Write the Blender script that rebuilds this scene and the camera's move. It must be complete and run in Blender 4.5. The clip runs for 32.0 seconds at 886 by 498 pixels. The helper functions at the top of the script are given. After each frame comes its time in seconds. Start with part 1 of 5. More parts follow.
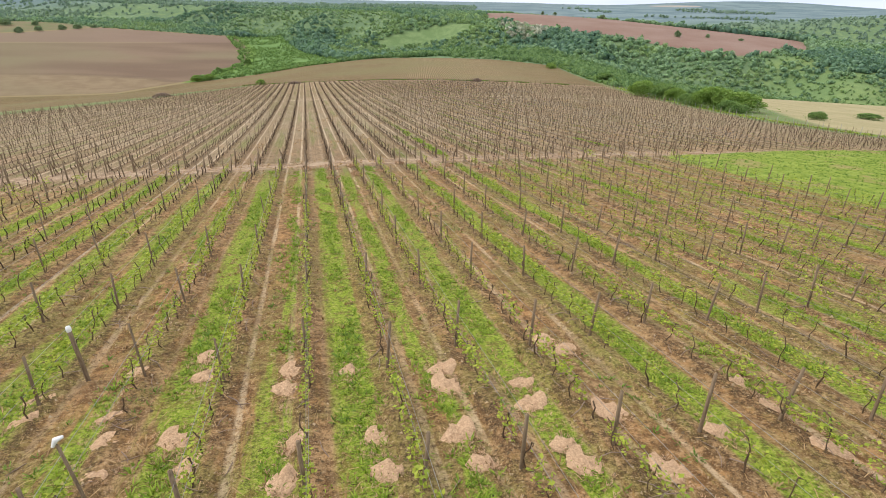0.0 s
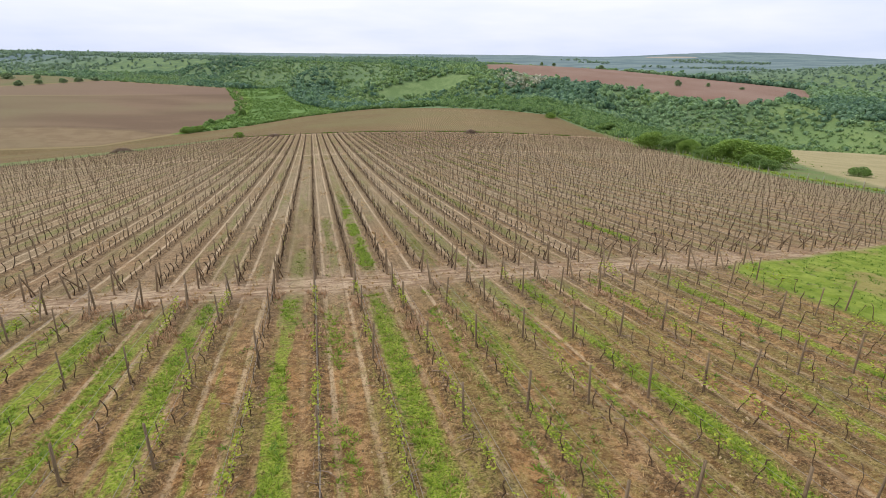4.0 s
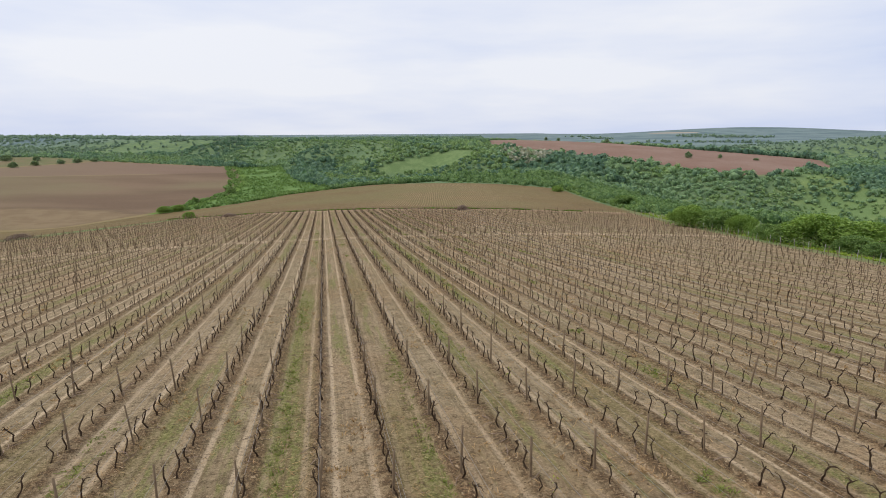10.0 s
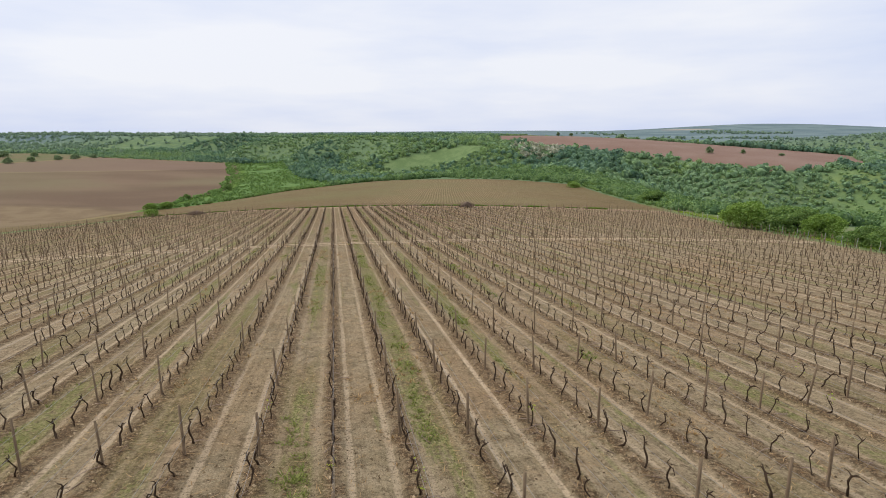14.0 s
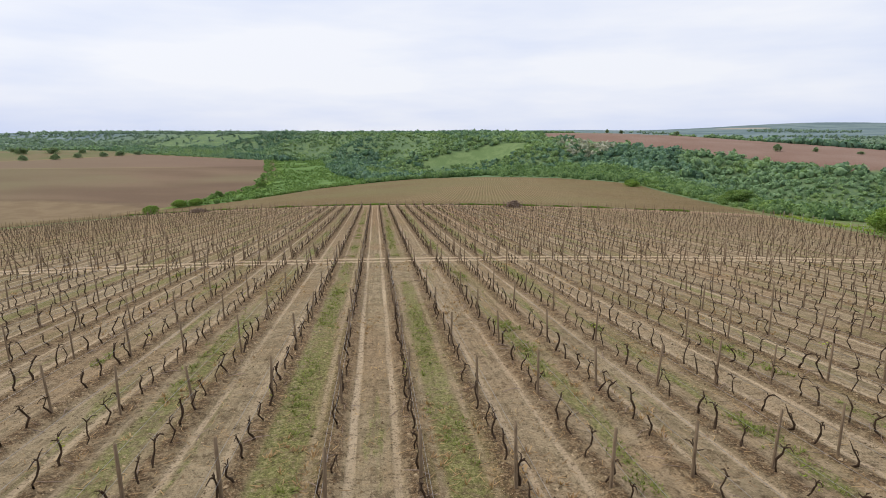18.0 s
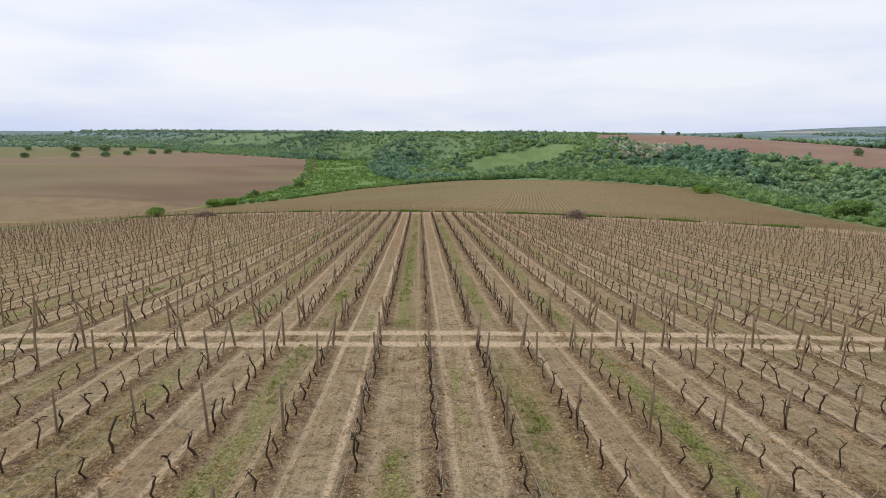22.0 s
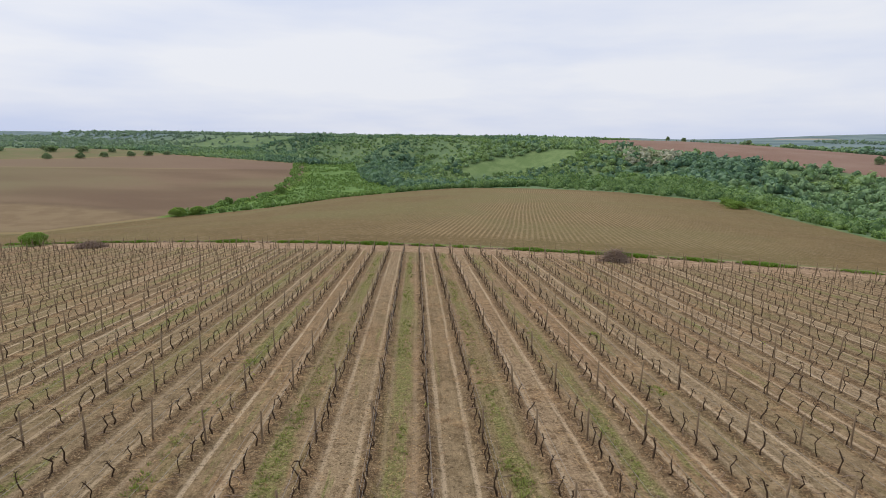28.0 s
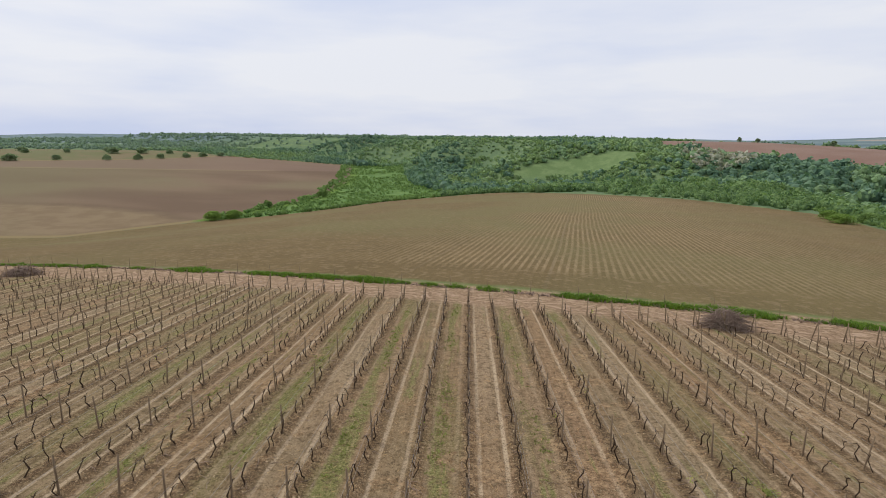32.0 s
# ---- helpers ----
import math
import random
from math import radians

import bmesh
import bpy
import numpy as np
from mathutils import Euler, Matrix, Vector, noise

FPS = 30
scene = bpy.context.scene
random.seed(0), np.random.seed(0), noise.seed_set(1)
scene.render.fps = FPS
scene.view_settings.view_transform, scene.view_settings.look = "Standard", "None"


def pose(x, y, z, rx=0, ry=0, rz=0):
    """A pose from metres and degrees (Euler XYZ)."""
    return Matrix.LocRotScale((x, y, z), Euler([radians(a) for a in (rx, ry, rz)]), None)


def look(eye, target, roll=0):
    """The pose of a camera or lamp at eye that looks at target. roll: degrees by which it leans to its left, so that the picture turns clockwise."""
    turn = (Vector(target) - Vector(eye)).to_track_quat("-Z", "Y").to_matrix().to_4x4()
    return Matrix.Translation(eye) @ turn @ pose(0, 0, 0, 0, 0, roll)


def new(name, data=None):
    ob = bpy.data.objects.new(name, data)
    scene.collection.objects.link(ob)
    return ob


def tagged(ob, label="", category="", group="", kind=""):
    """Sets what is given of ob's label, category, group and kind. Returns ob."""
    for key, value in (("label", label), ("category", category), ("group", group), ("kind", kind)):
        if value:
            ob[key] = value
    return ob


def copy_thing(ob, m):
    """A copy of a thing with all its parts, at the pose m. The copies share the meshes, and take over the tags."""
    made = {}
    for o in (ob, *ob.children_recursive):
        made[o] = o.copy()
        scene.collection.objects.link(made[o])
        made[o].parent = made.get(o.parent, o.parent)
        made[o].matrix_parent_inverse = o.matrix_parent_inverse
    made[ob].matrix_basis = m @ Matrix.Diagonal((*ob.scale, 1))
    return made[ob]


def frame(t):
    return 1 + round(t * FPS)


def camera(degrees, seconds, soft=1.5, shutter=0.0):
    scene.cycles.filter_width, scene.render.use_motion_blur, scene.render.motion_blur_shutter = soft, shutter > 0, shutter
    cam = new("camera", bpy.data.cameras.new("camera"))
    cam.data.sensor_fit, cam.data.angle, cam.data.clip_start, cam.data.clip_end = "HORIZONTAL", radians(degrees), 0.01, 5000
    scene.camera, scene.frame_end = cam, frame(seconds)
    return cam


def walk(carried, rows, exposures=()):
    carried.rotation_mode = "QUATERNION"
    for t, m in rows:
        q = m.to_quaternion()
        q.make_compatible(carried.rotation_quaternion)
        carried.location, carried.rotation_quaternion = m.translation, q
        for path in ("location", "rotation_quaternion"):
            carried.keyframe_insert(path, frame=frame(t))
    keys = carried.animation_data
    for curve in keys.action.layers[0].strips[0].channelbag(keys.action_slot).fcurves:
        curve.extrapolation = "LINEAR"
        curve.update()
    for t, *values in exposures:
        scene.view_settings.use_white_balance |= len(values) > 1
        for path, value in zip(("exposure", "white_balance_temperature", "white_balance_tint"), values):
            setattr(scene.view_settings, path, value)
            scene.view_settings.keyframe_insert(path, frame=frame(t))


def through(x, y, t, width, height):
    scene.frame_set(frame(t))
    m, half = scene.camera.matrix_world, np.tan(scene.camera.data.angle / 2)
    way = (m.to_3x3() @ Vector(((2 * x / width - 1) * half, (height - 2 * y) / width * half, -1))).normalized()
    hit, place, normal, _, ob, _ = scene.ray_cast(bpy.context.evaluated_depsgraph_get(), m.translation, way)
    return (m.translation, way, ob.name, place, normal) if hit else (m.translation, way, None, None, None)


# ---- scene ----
# ---- camera and walk ----
cam = camera(79.9, 32.0, soft=0.9)
walk(cam, [
    (0, pose(-45.54, 1.28, 26.64, 64.60, -0.91, -13.91)),
    (0.5, pose(-44.54, 3.81, 26.60, 65.08, -0.91, -13.92)),
    (1, pose(-43.55, 6.20, 26.45, 66.17, -0.80, -13.97)),
    (1.5, pose(-42.40, 8.68, 26.22, 67.00, -0.80, -13.97)),
    (2, pose(-41.06, 11.39, 25.98, 67.48, -0.73, -13.88)),
    (2.5, pose(-39.56, 14.26, 25.70, 67.96, -0.68, -13.80)),
    (4.5, pose(-33.11, 26.25, 24.31, 69.99, -0.47, -13.58)),
    (5, pose(-31.53, 29.43, 23.83, 70.49, -0.33, -13.49)),
    (5.5, pose(-29.93, 32.72, 23.30, 71.20, -0.25, -13.41)),
    (6, pose(-28.39, 36.06, 22.82, 72.00, -0.18, -13.44)),
    (6.5, pose(-26.90, 39.36, 22.40, 72.65, -0.08, -13.36)),
    (7, pose(-25.40, 42.59, 21.96, 73.36, -0.06, -13.36)),
    (7.5, pose(-23.85, 45.78, 21.60, 74.15, -0.02, -13.29)),
    (8, pose(-22.37, 48.98, 21.25, 74.98, 0.04, -13.22)),
    (8.5, pose(-20.95, 52.23, 20.84, 75.70, 0.15, -13.10)),
    (9, pose(-19.57, 55.52, 20.34, 76.50, 0.16, -12.95)),
    (9.5, pose(-18.28, 58.84, 19.79, 77.20, 0.26, -12.88)),
    (10, pose(-17.00, 62.19, 19.21, 77.49, 0.31, -12.81)),
    (10.5, pose(-15.76, 65.54, 18.62, 77.46, 0.36, -12.78)),
    (11, pose(-14.52, 68.85, 18.03, 77.42, 0.38, -12.64)),
    (11.5, pose(-13.33, 72.11, 17.52, 77.42, 0.42, -12.50)),
    (12, pose(-12.19, 75.29, 17.07, 77.37, 0.45, -12.34)),
    (12.5, pose(-11.12, 78.52, 16.60, 77.35, 0.45, -12.15)),
    (13, pose(-10.11, 81.82, 16.10, 77.26, 0.44, -11.95)),
    (13.5, pose(-9.25, 85.16, 15.57, 77.31, 0.43, -11.91)),
    (14, pose(-8.39, 88.44, 15.03, 77.27, 0.39, -11.77)),
    (14.5, pose(-7.54, 91.72, 14.47, 77.31, 0.33, -10.84)),
    (15, pose(-6.81, 95.01, 13.90, 77.29, 0.42, -10.22)),
    (15.5, pose(-6.15, 98.30, 13.33, 77.35, 0.38, -9.64)),
    (17.5, pose(-3.53, 112.04, 11.52, 77.30, 0.43, -7.79)),
    (18, pose(-3.02, 115.35, 10.98, 77.29, 0.42, -7.32)),
    (18.5, pose(-2.56, 118.53, 10.46, 77.31, 0.42, -6.67)),
    (19, pose(-2.13, 121.69, 10.08, 77.29, 0.45, -5.92)),
    (19.5, pose(-1.74, 124.73, 9.83, 77.33, 0.45, -5.10)),
    (20, pose(-1.41, 127.72, 9.64, 77.38, 0.44, -4.31)),
    (20.5, pose(-1.11, 130.64, 9.52, 77.40, 0.34, -3.56)),
    (21, pose(-0.85, 133.48, 9.37, 77.42, 0.24, -3.05)),
    (21.5, pose(-0.61, 136.23, 9.18, 77.44, 0.12, -2.75)),
    (22, pose(-0.38, 138.89, 9.06, 77.47, 0.01, -2.58)),
    (22.5, pose(-0.16, 141.69, 9.02, 77.52, -0.07, -2.42)),
    (23, pose(0.04, 144.51, 8.98, 77.52, -0.08, -2.41)),
    (23.5, pose(0.28, 147.32, 8.92, 77.55, -0.12, -2.37)),
    (24, pose(0.47, 150.04, 8.87, 77.62, -0.18, -2.47)),
    (24.5, pose(0.66, 152.77, 8.84, 77.66, -0.17, -2.55)),
    (25, pose(0.93, 155.65, 8.80, 77.74, -0.28, -2.59)),
    (25.5, pose(1.29, 158.73, 8.77, 77.82, -0.35, -2.62)),
    (26, pose(1.75, 161.86, 8.70, 77.80, -0.33, -2.62)),
    (26.5, pose(2.23, 164.94, 8.64, 77.84, -0.33, -2.70)),
    (28.5, pose(4.61, 177.25, 8.62, 77.91, -0.51, -2.89)),
    (29, pose(5.29, 180.30, 8.58, 77.95, -0.45, -2.79)),
    (29.5, pose(5.99, 183.30, 8.50, 77.96, -0.43, -2.48)),
    (30, pose(6.64, 186.32, 8.42, 77.99, -0.45, -1.66)),
    (30.5, pose(7.23, 189.41, 8.34, 78.00, -0.46, -0.62)),
    (31, pose(7.77, 192.52, 8.25, 78.00, -0.43, 0.59)),
    (31.5, pose(8.23, 195.59, 8.18, 78.03, -0.36, 1.72)),
    (32, pose(8.67, 198.52, 8.12, 78.01, -0.36, 2.84)),
], exposures=((0, 0.45), (1, 0.34), (2, 0.22), (2.5, 0.2), (6, 0.12), (10, -0.03), (15, 0.02), (21, 0.04), (26, -0.06), (32, -0.12)))

# ---- world and sun: thin high overcast ----
SUN_EL, SUN_AZ = radians(52), radians(-60)   # azimuth from +y towards +x
world = bpy.data.worlds.new("overcast_sky")
scene.world = world
world.use_nodes = True
wt = world.node_tree
wt.nodes.clear()


def wnode(kind, **sets):
    n = wt.nodes.new(kind)
    for k, v in sets.items():
        n.inputs[k.replace("_", " ")].default_value = v
    return n


sky = wt.nodes.new("ShaderNodeTexSky")
sky.sky_type, sky.sun_disc = "NISHITA", False
sky.sun_elevation, sky.sun_rotation = SUN_EL, SUN_AZ
sky.dust_density = 3.0
coord = wt.nodes.new("ShaderNodeTexCoord")
stretch = wt.nodes.new("ShaderNodeMapping")
stretch.inputs["Scale"].default_value = (1.0, 1.0, 5.5)
wt.links.new(coord.outputs["Generated"], stretch.inputs["Vector"])
cloud = wnode("ShaderNodeTexNoise", Scale=1.7, Detail=5.0, Roughness=0.5)
wt.links.new(stretch.outputs["Vector"], cloud.inputs["Vector"])
ramp = wt.nodes.new("ShaderNodeValToRGB")
ramp.color_ramp.elements[0].position, ramp.color_ramp.elements[0].color = 0.36, (0.63, 0.71, 0.93, 1)
ramp.color_ramp.elements[1].position, ramp.color_ramp.elements[1].color = 0.62, (0.88, 0.90, 0.97, 1)
wt.links.new(cloud.outputs["Fac"], ramp.inputs["Fac"])
height = wt.nodes.new("ShaderNodeSeparateXYZ")
wt.links.new(coord.outputs["Generated"], height.inputs[0])
lift = wnode("ShaderNodeMapRange", From_Min=0.10, From_Max=0.42, To_Min=0.0, To_Max=0.6)
wt.links.new(height.outputs["Z"], lift.inputs["Value"])
paler = wt.nodes.new("ShaderNodeMix")
paler.data_type = "RGBA"
paler.inputs[7].default_value = (0.97, 0.97, 0.99, 1)
wt.links.new(lift.outputs["Result"], paler.inputs[0])
wt.links.new(ramp.outputs["Color"], paler.inputs[6])
veil = wnode("ShaderNodeBackground", Strength=1.04)
wt.links.new(paler.outputs[2], veil.inputs["Color"])
clear = wnode("ShaderNodeBackground", Strength=0.1)
wt.links.new(sky.outputs["Color"], clear.inputs["Color"])
both = wnode("ShaderNodeMixShader", Fac=0.9)
wt.links.new(clear.outputs["Background"], both.inputs[1])
wt.links.new(veil.outputs["Background"], both.inputs[2])
wout = wt.nodes.new("ShaderNodeOutputWorld")
wt.links.new(both.outputs["Shader"], wout.inputs["Surface"])

sun = new("sun", bpy.data.lights.new("sun", "SUN"))
sun.data.energy, sun.data.angle, sun.data.color = 1.9, radians(20), (1.0, 0.95, 0.87)
sun.matrix_world = look((0, 0, 0), (-math.sin(SUN_AZ) * math.cos(SUN_EL), -math.cos(SUN_AZ) * math.cos(SUN_EL), -math.sin(SUN_EL)))

# ---- plan ----
ROW = 2.2            # row spacing
VINE = 1.1           # vine spacing in the row
POST = 5.5           # post spacing in the row
rng = np.random.default_rng(7)


def hillside(x, y):
    """The vineyard's spur, falling away to the north."""
    Y, X = (y - 100) / 100, x / 50
    far = np.maximum(0, y - 585)
    fall = np.maximum(0, x - (105 + 0.3 * (y - 232))) * np.clip((y - 215) / 120, 0, 1)
    dip = np.maximum(0, -x - 45) * np.clip((y - 300) / 100, 0, 1)
    return (5.423 - 10.502 * Y + 1.229 * Y**2 - 0.151 * np.clip(Y, -2, 6) ** 3 + X * (-1.779 + 1.158 * Y)
            + (np.sqrt(2.25 + X * X) - 1.5) * (-3.784 + 0.224 * Y) - 0.0011 * far**2 - 0.22 * fall - 0.06 * dip)


def plough_hill(x, y):
    return np.minimum(-38 + 0.025 * (y - 480) + 0.033 * (-x - 134), -15 + 0.004 * (y - 1000))


def red_hill(x, y):
    top = np.minimum(-11 + 0.02 * (x - 300) + 0.085 * (y - 700), 4 + 0.003 * (y - 900))
    down = np.maximum(0, -0.71 * (x - 232) - 0.70 * (y - 720))
    east = np.maximum(0, x - 343 - 0.32 * (886 - y))
    top = top - 0.05 * east + 1 * np.exp(-(((x - 120) / 120) ** 2 + ((y - 930) / 95) ** 2))
    behind = np.maximum(0, 0.72 * (x - 453) + 0.70 * (y - 824))
    top = top - 0.24 * behind * behind / (behind + 25)
    folds = 7.5 * np.sin((x - y) / 31.0) * np.clip(down / 60, 0, 1)
    return top - 0.27 * down + folds


def far_slope(x, y):
    r = np.hypot(x, y) + 90 * np.sin(x / 210.0) + 60 * np.sin(x / 83.0 + y / 170.0)
    s = np.clip((r - 800) / 1300, 0, 1)
    rise = -66 + (58 - 8 * np.clip((300 - x) / 500, 0, 1)) * s * s * (3 - 2 * s)
    ridge = 46 * np.exp(-(((x - 2760) / 820) ** 2 + ((y - 3090) / 480) ** 2))
    hills = 24 * np.exp(-(((x - 880) / 210) ** 2 + ((y - 1110) / 150) ** 2)) + 26 * np.exp(-(((x - 1330) / 330) ** 2 + ((y - 1010) / 190) ** 2))
    ridge = ridge + hills + 9 * np.exp(-(((x - 1500) / 500) ** 2 + ((y - 2000) / 160) ** 2))
    return rise + 4 * np.sin(x / 150.0 + 1) * np.sin(y / 190.0) * np.clip((r - 700) / 300, 0, 1) * np.clip((2300 - r) / 400, 0.1, 1) + ridge


def terrain(x, y):
    x, y = np.asarray(x, float), np.asarray(y, float)
    k = 3.0
    parts = np.stack([np.clip(hillside(x, y), -400, 60), plough_hill(x, y), red_hill(x, y), far_slope(x, y)])
    top = parts.max(0)
    return top + k * np.log(np.exp((parts - top) / k).sum(0))


def ground_z(x, y):
    return float(terrain(x, y))


def vine_end(x):
    return 250.5 - 0.25 * x


def inside(poly, x, y):
    """Signed distance to a polygon's edge, positive inside."""
    d, odd = np.full(np.shape(x), 1e9), np.zeros(np.shape(x), bool)
    for (ax, ay), (bx, by) in zip(poly, poly[1:] + poly[:1]):
        ex, ey = bx - ax, by - ay
        t = np.clip(((x - ax) * ex + (y - ay) * ey) / (ex * ex + ey * ey), 0, 1)
        d = np.minimum(d, np.hypot(x - ax - t * ex, y - ay - t * ey))
        odd ^= ((ay > y) != (by > y)) & (x < ex * (y - ay) / (ey if ey else 1e-9) + ax)
    return np.where(odd, d, -d)


# Green strips between the rows: lane, where across the lane, how lush. The first block is green from end to end.
FIRST_STRIPS = [(-29, 0.5, 0.8), (-28, 0.7, 0.5), (-27, 0.6, 0.9), (-26, 0.6, 0.6), (-25, 0.72, 0.9), (-24, 0.67, 0.7), (-23, 0.60, 1.0), (-22, 0.70, 0.8),
                (-21, 0.57, 1.0), (-20, 0.48, 0.65), (-19, 0.54, 0.9), (-17, 0.36, 0.95), (-16, 0.36, 0.7), (-15, 0.42, 0.85), (-14, 0.70, 0.45),
                (-13, 0.22, 0.6), (-12, 0.5, 0.35), (-11, 0.40, 0.95), (-9, 0.45, 0.6), (-7, 0.5, 0.7)]
# Lane, from y to y, where across the lane, how lush.
SECOND_STRIPS = [(-17, 54, 62, 0.5, 0.6), (-16, 54, 75, 0.54, 0.7), (-15, 55, 92, 0.55, 1.25), (-13, 56, 72, 0.5, 0.6), (-12, 54, 74, 0.46, 0.6), (-11, 54, 74, 0.38, 0.75),
                 (-9, 59, 69, 0.27, 0.6), (-12, 74, 84, 0.4, 0.8), (-9, 72, 112, 0.36, 0.9), (-7, 70, 92, 0.75, 0.45), (-5, 88, 109, 0.45, 0.75)]
SECOND_STRIPS += [(-3, 103, 152, 0.37, 1.0), (-1, 106, 152, 0.48, 0.8), (1, 124, 160, 0.4, 0.75), (3, 122, 136, 0.54, 0.5), (3, 153, 162, 0.5, 0.7), (-5, 122, 150, 0.43, 0.55),
                  (-3, 153, 162, 0.4, 0.8), (5, 126, 138, 0.5, 0.45)]
THIRD_STRIPS = [(-1, 165, 198, 0.38, 1.0), (-1, 198, 246, 0.5, 0.45), (1, 166, 246, 0.42, 0.7), (3, 165, 174, 0.4, 0.7), (3, 178, 248, 0.42, 0.65), (-3, 165, 173, 0.5, 0.85),
                (-5, 165, 173, 0.6, 0.7), (-5, 180, 192, 0.5, 0.55), (5, 176, 246, 0.5, 0.4), (-3, 190, 240, 0.5, 0.4), (-7, 185, 225, 0.5, 0.45)]
STRIPS = [(k, -12, 50, at, how) for k, at, how in FIRST_STRIPS] + SECOND_STRIPS + THIRD_STRIPS


def strip_lushness(x, y):
    """0 to 1: how green the lanes are here."""
    out = np.zeros(np.shape(x))
    for k, lo, hi, at, how in STRIPS:
        across = np.exp(-((x / ROW - k - at) / 0.19) ** 2)
        along = np.clip((y - lo + 2) / 4, 0, 1) * np.clip((hi + 2 - y) / 4, 0, 1)
        out = np.maximum(out, how * across * along)
    return out


RED_LANES = [(4, 178, 250, 1.0), (6, 182, 250, 1.0), (10, 190, 250, 0.7), (-2, 196, 250, 0.6), (-14, 54, 72, 0.9), (-9, 56, 74, 0.7), (-8, 56, 72, 0.6), (13, 200, 250, 0.6), (-7, 205, 250, 0.5)]


def red_soil(x, y):
    """Lanes that were tilled afresh and show their red subsoil."""
    out = np.zeros(np.shape(x))
    for k, lo, hi, how in RED_LANES:
        out = np.maximum(out, how * (np.floor(x / ROW + 1e-6) == k) * np.clip((y - lo) / 8, 0, 1) * np.clip((hi - y) / 6, 0, 1))
    return out


def berm(x, y):
    """Soil drawn up under the rows, and the wheel ruts between them."""
    u = x / ROW - np.floor(x / ROW)
    d, rut = np.minimum(u, 1 - u) * ROW, np.abs(np.abs(u - 0.5) - 0.27) * ROW
    tilled = np.where(np.floor(x / ROW) % 2 == 0, 0.05, 0.02)
    rows = (y < 50.6) | (y > 54.2) & (y < 161.4) | (y > 165.6) & (y < vine_end(x))
    return np.where(rows & (x > -65.9) & (x < 30.7), 0.075 * np.exp(-((d / 0.32) ** 2)) - tilled * np.exp(-((rut / 0.14) ** 2)), 0.0)


LANDS = {
    "vineyard": [(-150, -60), (62, -60), (59, 107), (92, 232), (93, 236.3), (-66, 276.3), (-82, 250), (-130, 176), (-150, 150)],
    "sown": [(95, 237), (142, 400), (120, 470), (30, 592), (-20, 548), (-75, 503), (-132, 476), (-175, 424), (-300, 400), (-420, 380), (-150, 190), (-70, 278)],
    "ploughed": [(-136, 484), (-102, 585), (-106, 700), (-138, 860), (-335, 930), (-345, 900), (-372, 850), (-404, 804), (-475, 745), (-600, 690), (-900, 640), (-900, 380), (-420, 385), (-300, 405), (-177, 429)],
    "pasture": [(-335, 930), (-345, 900), (-372, 850), (-404, 804), (-475, 745), (-600, 690), (-900, 640), (-1200, 1000), (-700, 1010), (-400, 985)],
    "scrub": [(-134, 478), (-106, 590), (-118, 700), (-148, 860), (-70, 880), (-40, 700), (20, 600), (-20, 546), (-75, 502)],
    "red": [(225, 815), (287, 691), (354, 608), (394, 530), (428, 515), (495, 531), (552, 552), (620, 640), (575, 715), (470, 830), (330, 965), (260, 930)],
    "meadow": [(18, 758), (50, 774), (85, 792), (135, 801), (160, 795), (196, 786), (184, 741), (150, 734), (118, 756), (60, 752)],
    "tan": [(70, 55), (73, 100), (86, 120), (119, 168), (170, 232), (360, 240), (420, 120), (230, 50)],
}

# ---- materials ----


